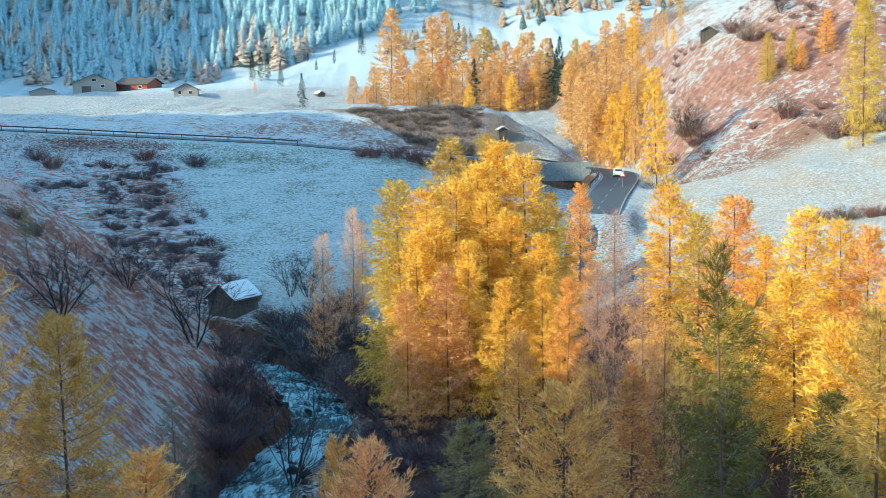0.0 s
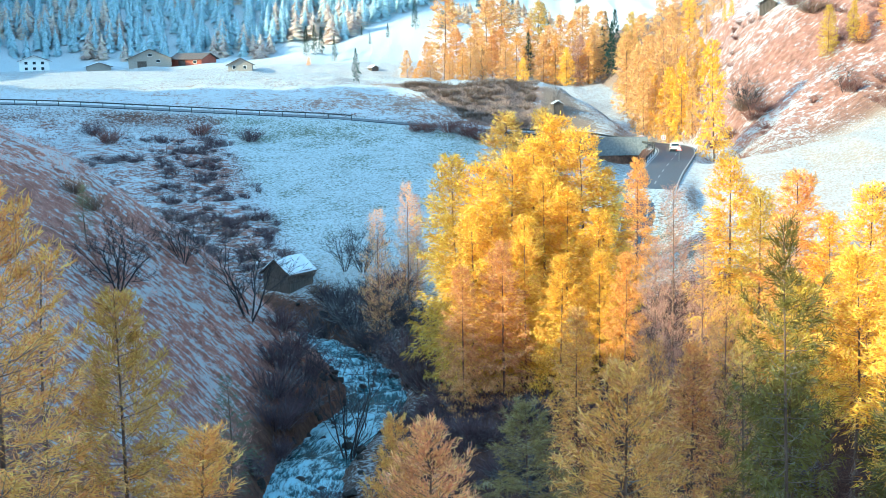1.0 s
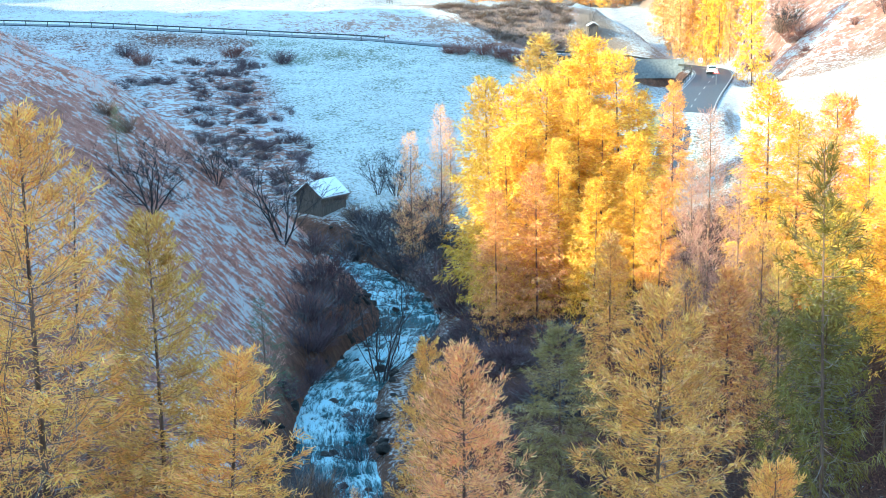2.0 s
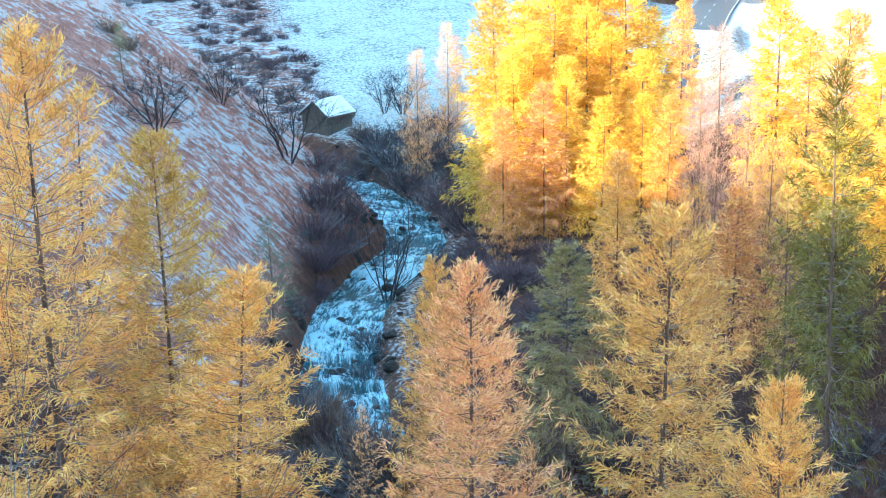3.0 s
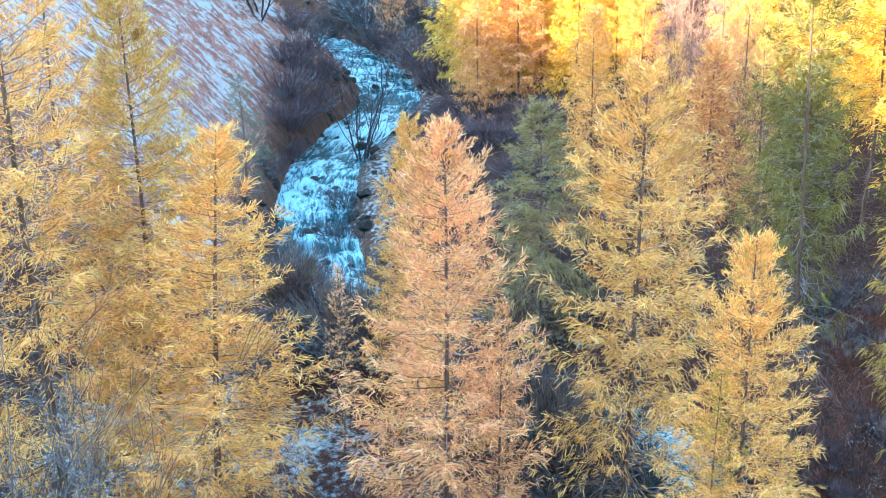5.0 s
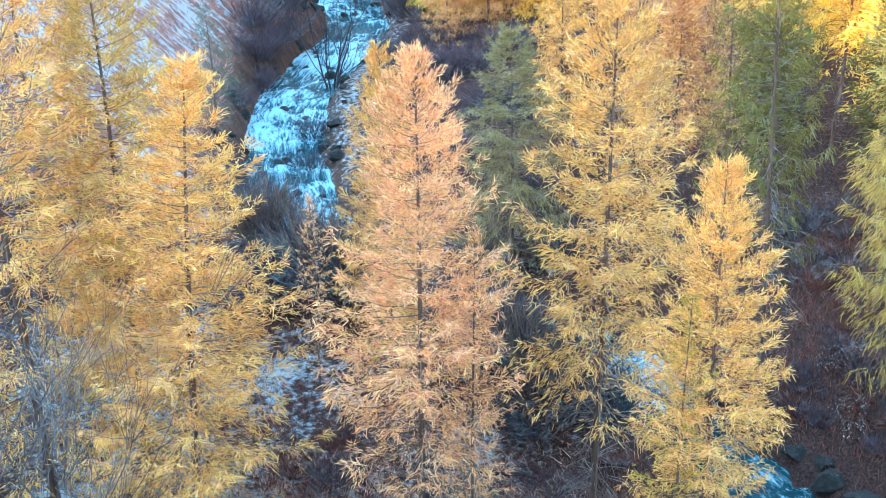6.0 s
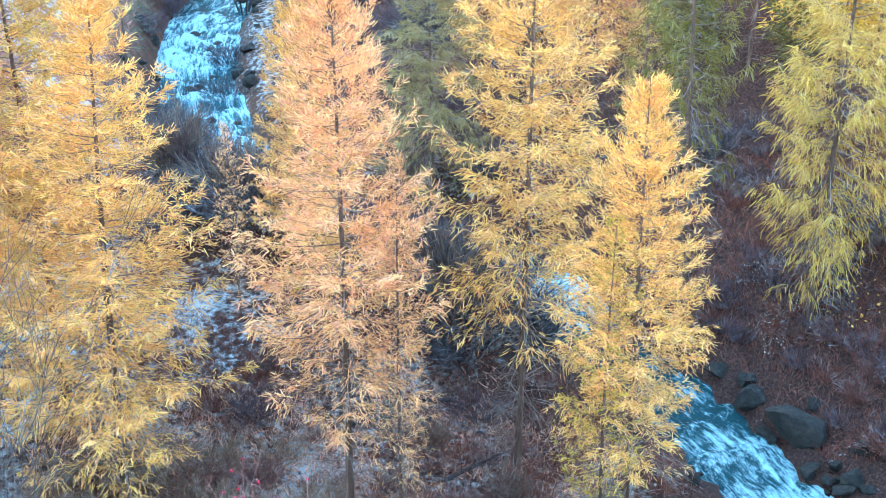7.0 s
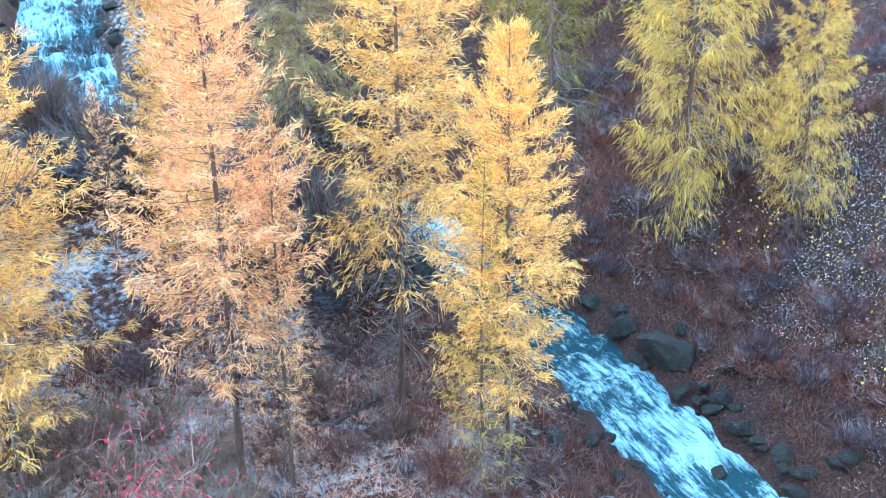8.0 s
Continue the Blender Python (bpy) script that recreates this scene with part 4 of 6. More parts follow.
def bare_tree_mesh(seed, stems, tall, levels=4, stout=0.6):
    """A leafless tree with several stems and forking boughs; returns the meshes of stems and twigs."""
    rng = np.random.default_rng(seed)
    wood, fine = Build(), Build()

    def grow(p, d, ln, r, level):
        pts = [p]
        bits = 4 if level < 3 else 2
        for _ in range(bits):
            d = d + rng.normal(0, 0.13, 3) + np.array([0, 0, 0.05])
            d = d / np.linalg.norm(d)
            pts.append(pts[-1] + d * ln / bits)
        pts = np.array(pts)
        (wood if level < 2 else fine).tube(pts, r * np.linspace(1, 0.45, bits + 1), 5 if level < 1 else 3)
        if level < levels:
            for _ in range(rng.integers(3, 6) if level < 3 else 3):
                k = rng.integers(1, len(pts))
                nd = d + rng.normal(0, 0.5, 3)
                nd[2] = abs(nd[2]) * 0.8 + 0.1
                grow(pts[k], nd / np.linalg.norm(nd), ln * rng.uniform(0.4, 0.7), max(r * 0.5, 0.016 * stout), level + 1)
    for k in range(stems):
        a = k * 6.283 / stems + rng.normal(0, 0.3)
        d = np.array([0.42 * np.cos(a), 0.42 * np.sin(a), 1.0]) if stems > 1 else np.array([0.05, 0, 1.0])
        grow(np.array([0.12 * np.cos(a), 0.12 * np.sin(a), -0.2]), d / np.linalg.norm(d), tall * rng.uniform(0.45, 0.62), (0.012 * tall + 0.02) * stout, 0)
    return wood.mesh("stems", DARKBARK), fine.mesh("twigs", DARKBARK)


DARKBARK = plain("dark_bark", (0.05, 0.042, 0.045), 0.9, 5, 0.4)
BARE = [bare_tree_mesh(11, 6, 5.0), bare_tree_mesh(12, 5, 6.0), bare_tree_mesh(13, 1, 8.0), bare_tree_mesh(15, 6, 5.5, 4, 0.2)]


def bare_tree(x, y, size=1.0, kind=0, turn=0, where="on the stream bank", wide=1.0):
    stems, tw = BARE[kind]
    base = new("bare_tree")
    base.matrix_world = pose(x, y, float(rough_height(np.array(x), np.array(y))), 0, 0, turn) @ Matrix.Diagonal((size * wide, size * wide, size, 1))
    tagged(part("stem_system", stems, None, base), kind="stuff")
    tagged(part("twig_crown", tw, None, base), kind="stuff")
    if "embankment" in where:
        for ob in base.children:
            ob.material_slots[0].link = "OBJECT"
            ob.material_slots[0].material = TWIG
            ob.color = (0.13, 0.095, 0.085, 1)
    return tagged(base, f"leafless dark forking tree {where}", "tree", "bare trees")


# ---- spruces and the far woods ----
def spruce_arrays(seed, count):
    """A 1 m tall spruce: a slim core, bristling with short drooping boughs."""
    rng = np.random.default_rng(seed)
    b = Build()
    core = np.arange(5) * 1.2566
    b.add(np.concatenate([[[0, 0, 0.97]], np.stack([0.085 * np.cos(core), 0.085 * np.sin(core), 0 * core], -1)]), [(0, 1 + j, 1 + (j + 1) % 5) for j in range(5)])
    u = 1 - (1 - (np.arange(count) + rng.random(count)) / count) ** 0.62
    a = np.arange(count) * 2.4 + rng.normal(0, 0.3, count)
    r = (0.19 * (1 - u) ** 0.8 + 0.012) * rng.uniform(0.7, 1.25, count)
    z = 0.04 + 0.95 * u
    out = np.stack([np.cos(a), np.sin(a), 0 * a], -1)
    side = np.stack([-np.sin(a), np.cos(a), 0 * a], -1) * (0.36 * r + 0.01)[:, None]
    root = out * (r * 0.1)[:, None] + np.stack([0 * a, 0 * a, z + 0.03 + 0.15 * r], -1)
    tip = out * r[:, None] + np.stack([0 * a, 0 * a, z - 0.4 * r], -1)
    v = np.stack([root, tip + side, tip - side], 1).reshape(-1, 3)
    b.add(v, [(3 * j, 3 * j + 1, 3 * j + 2) for j in range(count)])
    return b


SPRUCE = [spruce_arrays(k, 120) for k in range(4)]
# The far forest's pale blue is frost plus painted-in aerial haze.
DEEP, HAZEBLUE = (0.035, 0.075, 0.06), (0.5, 0.64, 0.68)


def spruce(x, y, tall, col=DEEP, where="on the snowy slope", wide=1.0):
    COUNT[0] += 1
    base = new("spruce_tree")
    trunk, limbs, crown = proto("spruce", COUNT[0] % 2)
    k = tall / 20
    base.matrix_world = pose(x, y, float(rough_height(np.array(x), np.array(y))), 0, 0, COUNT[0] * 71) @ Matrix.Diagonal((k * wide, k * wide, k, 1))
    part("trunk", trunk, None, base)
    tagged(part("limb_system", limbs, None, base), kind="stuff")
    part("crown", crown, None, base).color = (*col, 1)
    return tagged(base, f"dark green spruce {where}", "tree", "lone spruces")


def forest(name, label, xs, ys, keep, tall, col, seed, wide=1.0):
    """A far wood of many spruces, one mesh: nobody could count them."""
    rng = np.random.default_rng(seed)
    gx, gy = np.meshgrid(xs, ys)
    gx = gx.ravel() + rng.normal(0, 2.0, gx.size)
    gy = gy.ravel() + rng.normal(0, 2.0, gy.size)
    ok = keep(gx, gy)
    gx, gy = gx[ok], gy[ok]
    gz = rough_height(gx, gy)
    V, F, k = [], [], 0
    for i in range(len(gx)):
        src = SPRUCE[i % 4]
        v = np.concatenate(src.v)
        h = rng.uniform(*tall)
        c, s = math.cos(i * 1.7), math.sin(i * 1.7)
        w = h * wide * rng.uniform(0.85, 1.2)
        V.append(np.stack([(v[:, 0] * c - v[:, 1] * s) * w + gx[i], (v[:, 0] * s + v[:, 1] * c) * w + gy[i], v[:, 2] * h + gz[i]], -1))
        F.extend([(a + k, b + k, d + k) for a, b, d in src.f])
        k += len(v)
    me = bpy.data.meshes.new(name)
    me.from_pydata(np.concatenate(V).tolist(), [], F)
    me.materials.append(FIR)
    ob = tagged(new(name, me), label, "forest", kind="stuff")
    ob.color = (*col, 1)
    return ob


def edge_x(y):
    return -70 + 0.7 * (y - 552)


forest("spruce_forest", "frosted spruce forest with haze painted in pale blue on the shaded mountainside", np.arange(-330, 90, 6.0), np.arange(490, 740, 7.0),
       lambda x, y: (x < edge_x(y) - 8 + 10 * lattice(x, y, 25, 31)) & ((height(x, y) > 40) | (y > 556 + 8 * lattice(x, y, 30, 32) + np.clip(x + 110, 0, 60) * 0.5)), (8.5, 14), HAZEBLUE, 5)
forest("larch_fringe", "frosted pale larches along the foot of the mountain forest", np.arange(-330, 30, 9), np.arange(548, 720, 10.0),
       lambda x, y: (x < edge_x(y) - 6) & (y > 550 + np.clip(x + 110, 0, 60) * 0.5) & (lattice(x, y, 28, 33) > -0.25 + 0.004 * (y - 560)), (9, 14), (0.72, 0.55, 0.45), 6, 1.5)
forest("slope_larches", "scattered frosted larches on the snowy mountain slope", np.arange(-20, 260, 9), np.arange(560, 780, 11.0),
       lambda x, y: (x > edge_x(y) + 6) & (lattice(x, y, 34, 36) > 0.28), (5, 10), (0.66, 0.44, 0.28), 8, 1.6)
forest("slope_spruces", "scattered dark spruces on the snowy mountain slope", np.arange(-20, 260, 10), np.arange(565, 780, 12.0),
       lambda x, y: (x > edge_x(y) + 3) & (lattice(x, y, 26, 37) > 0.42), (6, 11), (0.1, 0.16, 0.15), 9, 1.1)
bush(-17.5, 128.8, 3.2, DUSK, 1.4, "on the stream bank")
bush(-14.4, 127.5, 3.6, DUSK, 1.5, "on the stream bank")
bush(-11.0, 129.1, 3.8, DUSK, 1.5, "on the stream bank")
bush(-7.7, 122.7, 4.0, DUSK, 1.4, "on the stream bank")
bush(-12.2, 122.2, 3.4, DUSK, 1.4, "on the stream bank")
bush(-8.3, 114.9, 3.4, PLUM, 1.4, "on the stream bank")
bush(-6.1, 107.7, 3.6, PLUM, 1.4, "on the stream bank")
bush(-16.6, 132.0, 2.8, DUSK, 1.4, "by the stream")
bush(-13.2, 133.9, 2.8, DUSK, 1.4, "by the stream")
bush(-10.3, 136.0, 3.0, PLUM, 1.4, "by the stream")
bush(-18.7, 134.0, 1.8, BROWN, 1.4, "beside the hut")
bush(-20.9, 141.6, 1.6, BROWN, 1.2, "beside the hut")
bush(-18.2, 105.8, 2.2, PLUM, 1.4, "on the steep bank")
bush(-17.0, 104.1, 2.6, PLUM, 1.4, "on the steep bank")
bush(-15.9, 102.5, 2.8, PLUM, 1.4, "on the steep bank")
bush(-17.5, 101.3, 2.6, PLUM, 1.4, "on the steep bank")
bush(-17.6, 97.3, 2.8, PLUM, 1.4, "on the steep bank")
bush(-15.8, 98.4, 2.6, PLUM, 1.4, "on the steep bank")
bush(-16.8, 94.0, 2.8, PLUM, 1.4, "on the steep bank")
bush(-32.5, 101.4, 1.4, BROWN, 1.4, "on the steep bank")
bush(-34.1, 102.2, 1.4, BROWN, 1.4, "on the steep bank")
bush(-3.6, 100.4, 2.4, PLUM, 1.6, "under the larches")
bush(-1.7, 95.2, 2.4, PLUM, 1.6, "under the larches")
bush(-3.9, 95.4, 2.2, PLUM, 1.6, "under the larches")
bush(-0.8, 88.6, 2.2, PLUM, 1.6, "under the larches")
bush(-2.4, 88.3, 2.0, PLUM, 1.6, "under the larches")
bush(-5.2, 94.8, 2.0, DUSK, 1.6, "under the larches")
bush(-5.7, 88.0, 2.2, DUSK, 1.5, "under the larches")
bush(-6.3, 95.0, 2.2, PLUM, 1.6, "under the larches")
bush(-3.8, 96.5, 2.2, PLUM, 1.6, "under the larches")
bush(-1.8, 89.1, 2.2, PLUM, 1.6, "under the larches")
bush(-3.0, 87.2, 2.0, PLUM, 1.6, "under the larches")
bush(-11.1, 83.2, 1.8, DUSK, 1.5, "on the stream bank")
bush(-10.8, 77.6, 1.8, DUSK, 1.5, "on the stream bank")
bush(-15.2, 68.5, 1.5, BROWN, 1.5, "on the steep bank")
bush(-16.4, 91.6, 1.8, PLUM, 1.5, "on the steep bank")
bush(-16.9, 85.0, 1.6, PLUM, 1.5, "on the steep bank")
bush(-66.5, 211.3, 2.5, PLUM, 1.3, "in the snowy scrub")
bush(-61.6, 204.1, 2.8, RED, 1.3, "in the snowy scrub")
bush(-49.2, 213.7, 2.2, RED, 1.7, "in the snowy scrub")
bush(-40.3, 211.1, 2.5, PLUM, 1.3, "in the snowy scrub")
bush(-13.1, 217.7, 2.0, RED, 1.4, "beside the road")
bush(-10.7, 216.8, 2.2, RED, 1.4, "beside the road")
bush(-7.3, 216.0, 2.4, RED, 1.4, "beside the road")
bush(-4.5, 215.5, 2.6, RED, 1.4, "beside the road")
bush(-2.5, 214.8, 2.4, RED, 1.4, "beside the road")
bush(61.0, 195.9, 3.0, RED, 1.5, "on the hillside meadow")
bush(64.0, 194.3, 3.4, RED, 1.5, "on the hillside meadow")
bush(66.5, 194.2, 3.4, BROWN, 1.5, "on the hillside meadow")
bush(43.2, 143.4, 1.6, RED, 1.8, "on the hillside meadow")
bush(45.8, 141.6, 1.8, BROWN, 1.8, "on the hillside meadow")
bush(48.2, 139.4, 1.6, RED, 1.8, "on the hillside meadow")
bush(42.1, 217.5, 3.0, BROWN, 1.3, "on the rocky slope")
bush(44.3, 213.8, 2.4, RED, 1.5, "on the rocky slope")
bush(39.3, 214.6, 2.0, RED, 1.5, "on the rocky slope")
bush(42.8, 213.3, 2.0, RED, 1.5, "on the rocky slope")
bush(36.7, 216.4, 1.8, RED, 1.5, "on the rocky slope")
bush(54.7, 224.9, 3.0, BROWN, 1.5, "on the rocky slope")
bush(52.9, 230.1, 3.0, RED, 1.5, "on the rocky slope")
bush(57.0, 207.2, 2.4, RED, 1.5, "on the rocky slope")
bush(16.1, 47.6, 0.84, PLUM, 1.5, "on the brown slope")
bush(17.2, 44.5, 0.7, RED, 1.6, "on the brown slope")
bush(18.2, 42.2, 0.7, RED, 1.6, "on the brown slope")
bush(19.8, 41.6, 0.77, PLUM, 1.6, "on the brown slope")
bush(20.7, 39.7, 0.7, RED, 1.6, "on the brown slope")
bush(17.3, 41.5, 0.63, RED, 1.6, "on the brown slope")
bush(15.8, 43.8, 0.77, PLUM, 1.6, "on the brown slope")
bush(14.1, 46.3, 0.84, PLUM, 1.5, "on the brown slope")
bush(13.8, 48.5, 0.91, PLUM, 1.5, "on the brown slope")
bush(22.4, 40.3, 0.7, PLUM, 1.6, "on the brown slope")
bush(18.3, 39.2, 0.63, PLUM, 1.6, "on the brown slope")
bush(19.5, 37.5, 0.63, RED, 1.6, "on the brown slope")
bush(21.5, 37.3, 0.63, RED, 1.6, "on the brown slope")
bush(-7.8, 37.7, 1.3, RED, 1.5, "under the larches")
bush(-5.6, 38.0, 1.2, RED, 1.5, "under the larches")
bush(-4.2, 35.7, 1.2, BROWN, 1.5, "under the larches")
bush(-8.8, 36.0, 1.0, RED, 1.5, "under the larches")
bush(1.5, 36.5, 1.0, RED, 1.6, "under the larches")
bush(3.5, 37.5, 1.0, BROWN, 1.6, "under the larches")
bush(0.7, 40.2, 1.0, BROWN, 1.6, "under the larches")
bush(4.7, 35.2, 0.9, RED, 1.6, "under the larches")
bush(8.5, 34.7, 0.9, RED, 1.6, "beside the rapids")
bush(9.4, 33.4, 0.8, RED, 1.6, "beside the rapids")
bush(7.2, 36.4, 0.9, BROWN, 1.6, "under the larches")
bush(-6.0, 42.2, 1.2, PLUM, 1.5, "under the larches")
bush(2.6, 41.8, 1.3, PLUM, 1.5, "under the larches")
bare_tree(-28.3, 93.7, 1.35, 0, 110, "on the steep bank", 1.2)
bare_tree(-20.4, 103.6, 1.35, 1, 345, "on the steep bank", 1.3)
bare_tree(-25.8, 103.8, 1.1, 0, 225, "on the steep bank")
bare_tree(-11.1, 92.7, 1.9, 1, 165, "at the stream edge", 0.75)
bare_tree(-14.8, 141.4, 1.2, 0, 185, "beside the hut")
bare_tree(-17.0, 143.5, 1.0, 1, 155, "beside the hut")
bare_tree(42.9, 216.3, 1.2, 0, 145, "on the rocky slope")
bare_tree(55.9, 208.0, 0.9, 1, 305, "on the hillside")
bare_tree(12.0, 239.8, 0.9, 2, 170, "beside the small shed")
bare_tree(41.9, 218.6, 1.1, 1, 130, "on the rocky slope")
bare_tree(59.9, 226.1, 1.0, 0, 300, "on the hilltop")
spruce(-33.6, 567.1, 14, DEEP)
spruce(-30.2, 285.4, 7.5, DEEP)
spruce(-72.5, 503.5, 11, DEEP)
spruce(-69.1, 502.8, 11, DEEP)
spruce(-66.9, 505.9, 10, DEEP)
spruce(-60.3, 493.3, 9, DEEP)
spruce(47.8, 617.1, 12, DEEP)
spruce(4.8, 586.6, 11, DEEP)
spruce(9.3, 596.3, 11, DEEP)
spruce(-44.0, 547.2, 6, DEEP)
spruce(-57.7, 572.8, 5, DEEP)
spruce(-11.9, 594.3, 8, DEEP)
spruce(-50.4, 533.4, 5, DEEP)
spruce(35.9, 413.4, 17, DEEP)
spruce(36.5, 390.0, 18, DEEP)
spruce(34.3, 409.3, 15, DEEP)
spruce(35.3, 386.1, 16, DEEP)
spruce(11.4, 413.8, 14, DEEP)
spruce(-3.1, 419.9, 10, DEEP)
bare_tree(-5.0, 11.4, 1.75, 3, 40, "on the embankment", 0.5)


# ---- roads ----
# The asphalt's blue tint paints in the skylit shade on the road.
ASPHALT = plain("asphalt", (0.05, 0.058, 0.07), 0.5, 3, 0.25)
PAINT = plain("road_paint", (0.36, 0.36, 0.35), 0.6, 8, 0.3)
STEEL = plain("galvanised_steel", (0.42, 0.44, 0.46), 0.45, 9, 0.2, 0.7)
CONCRETE = plain("concrete", (0.17, 0.18, 0.19), 0.85, 3, 0.3)
TIMBER = Mat("weathered_timber")
_f = TIMBER.noise(5, 5, 0.7, stretch=(3, 3, 0.25))
TIMBER = TIMBER.base(TIMBER.ramp(_f, (0.3, (0.05, 0.04, 0.035)), (0.7, (0.17, 0.135, 0.115))), 0.85, _f, 0.5, 0.03)
PLASTER = plain("plaster", (0.36, 0.31, 0.27), 0.85, 2, 0.15)
DARKSTEEL = plain("weathered_steel", (0.06, 0.058, 0.055), 0.7, 9, 0.3)
REDWOOD = plain("red_boards", (0.3, 0.09, 0.06), 0.8, 2.5, 0.3)
WHITE = plain("white_paint", (0.78, 0.78, 0.76), 0.6, 4, 0.08)
GLASS = plain("dark_glass", (0.03, 0.04, 0.05), 0.08, 4, 0.2)
TILE = plain("roof_tiles", (0.13, 0.1, 0.09), 0.85, 3, 0.3)


def snow_mat():
    m = Mat("snow_layer")
    f = m.noise(1.2, 5, 0.6)
    g = m.noise(9, 4, 0.6)
    return m.base(m.ramp(f, (0.25, (0.62, 0.65, 0.68)), (0.6, SNOW)), 0.7, g, 0.4, 0.03)


SNOWCAP = snow_mat()


def smooth_line(points, step=1.0):
    """A rounded line through a few plan points."""
    p = np.array(points, float)
    for _ in range(3):
        q = [p[0]]
        for a, b in zip(p[:-1], p[1:]):
            q += [a * 0.75 + b * 0.25, a * 0.25 + b * 0.75]
        p = np.array(q + [p[-1]])
    d = np.r_[0, np.cumsum(np.hypot(*np.diff(p, axis=0).T))]
    s = np.arange(0, d[-1], step)
    return np.stack([np.interp(s, d, p[:, 0]), np.interp(s, d, p[:, 1])], -1)


def ribbon(line, z, offset, wide, lift):
    d = np.gradient(line, axis=0)
    n = np.stack([d[:, 1], -d[:, 0]], -1) / np.linalg.norm(d, axis=1)[:, None]
    b = Build()
    l, r = line + n * (offset - wide / 2), line + n * (offset + wide / 2)
    v = np.stack([np.c_[l, z + lift], np.c_[r, z + lift], np.c_[r, z + lift - 0.25], np.c_[l, z + lift - 0.25]], 1)
    k = len(line)
    b.add(v.reshape(-1, 3), [(4 * i + j, 4 * i + (j + 1) % 4, 4 * i + 4 + (j + 1) % 4, 4 * i + 4 + j) for i in range(k - 1) for j in range(4)])
    return b


ROAD = smooth_line([(16, 140), (20, 162), (23.7, 182), (27.5, 199), (30.5, 213), (31, 224), (27, 230.5), (18, 231), (0, 228), (-27, 226), (-77, 229), (-125, 230)])
ROADZ = height(ROAD[:, 0], ROAD[:, 1])
ROADZ = np.convolve(np.pad(ROADZ, 6, "edge"), np.ones(13) / 13, "valid")
road = tagged(new("road", ribbon(ROAD, ROADZ, 0, 6.4, 0.16).mesh("road", ASPHALT)), "grey asphalt mountain road with a bend, blue shade tint in its colour", "road", kind="structure")
for off in (-2.95, 2.95):
    part("edge_line", ribbon(ROAD, ROADZ, off, 0.14, 0.166), PAINT, road)
for k in range(4, 92, 8):
    part("centre_dash", ribbon(ROAD[k:k + 4], ROADZ[k:k + 4], 0, 0.14, 0.166), PAINT, road)


def rail_run(name, line, z, side, gap, label, tall=0.75, plank=0.31):
    """A steel guard rail: one beam on many posts."""
    d = np.gradient(line, axis=0)
    n = np.stack([d[:, 1], -d[:, 0]], -1) / np.linalg.norm(d, axis=1)[:, None]
    p = line + n * side
    base = new(name)
    b = Build()
    prof = [(0, 0), (0.05, plank * 0.25), (0, plank * 0.5), (0.05, plank * 0.75), (0, plank), (-0.02, plank), (-0.02, 0)]
    v = [[(p[i][0] + n[i][0] * a, p[i][1] + n[i][1] * a, z[i] + tall - plank + c) for a, c in prof] for i in range(len(p))]
    k = len(prof)
    b.add(np.array(v).reshape(-1, 3), [(k * i + j, k * i + (j + 1) % k, k * i + k + (j + 1) % k, k * i + k + j) for i in range(len(p) - 1) for j in range(k)])
    part("rail", b, DARKSTEEL, base)
    post = Build()
    post.box(-0.06, -0.06, -0.7, 0.06, 0.06, tall)
    post = post.mesh("post", DARKSTEEL)
    for i in range(0, len(p), gap):
        ob = part("post", post, None, base)
        ob.matrix_world = pose(p[i][0] - n[i][0] * 0.09, p[i][1] - n[i][1] * 0.09, z[i])
    return tagged(base, label, "guard rail")


far = np.where(ROAD[:, 0] < -24)[0]
rail_run("guard_rail", ROAD[far], ROADZ[far] + 0.1, -3.6, 4, "galvanised steel guard rail along the terrace road", 0.95, 0.22)
bend = np.where((ROAD[:, 0] > 2) & (ROAD[:, 0] < 31) & (ROAD[:, 1] > 196))[0]
rail_run("guard_rail", ROAD[bend], ROADZ[bend] + 0.1, -3.5, 4, "galvanised steel guard rail round the road bend", 0.9, 0.34)


def wall_run():
    b = Build()
    run = ROAD[(ROAD[:, 0] > 4) & (ROAD[:, 0] < 27) & (ROAD[:, 1] > 224)]
    z = float(height(np.array(18.0), np.array(231.0)))
    top, n = [], len(run)
    for x, y in run:
        top += [(x, y - 4.6, z - 3.0), (x, y - 4.0, z - 3.0), (x, y - 4.0, z + 0.25), (x, y - 4.4, z + 0.25)]
    f = [(4 * i + j, 4 * i + (j + 1) % 4, 4 * i + 4 + (j + 1) % 4, 4 * i + 4 + j) for i in range(n - 1) for j in range(4)]
    b.add(top, f + [(0, 1, 2, 3), (4 * n - 1, 4 * n - 2, 4 * n - 3, 4 * n - 4)])
    return tagged(new("retaining_wall", b.mesh("retaining_wall", CONCRETE)), "grey concrete retaining wall under the road bend", "wall", kind="structure")


wall_run()


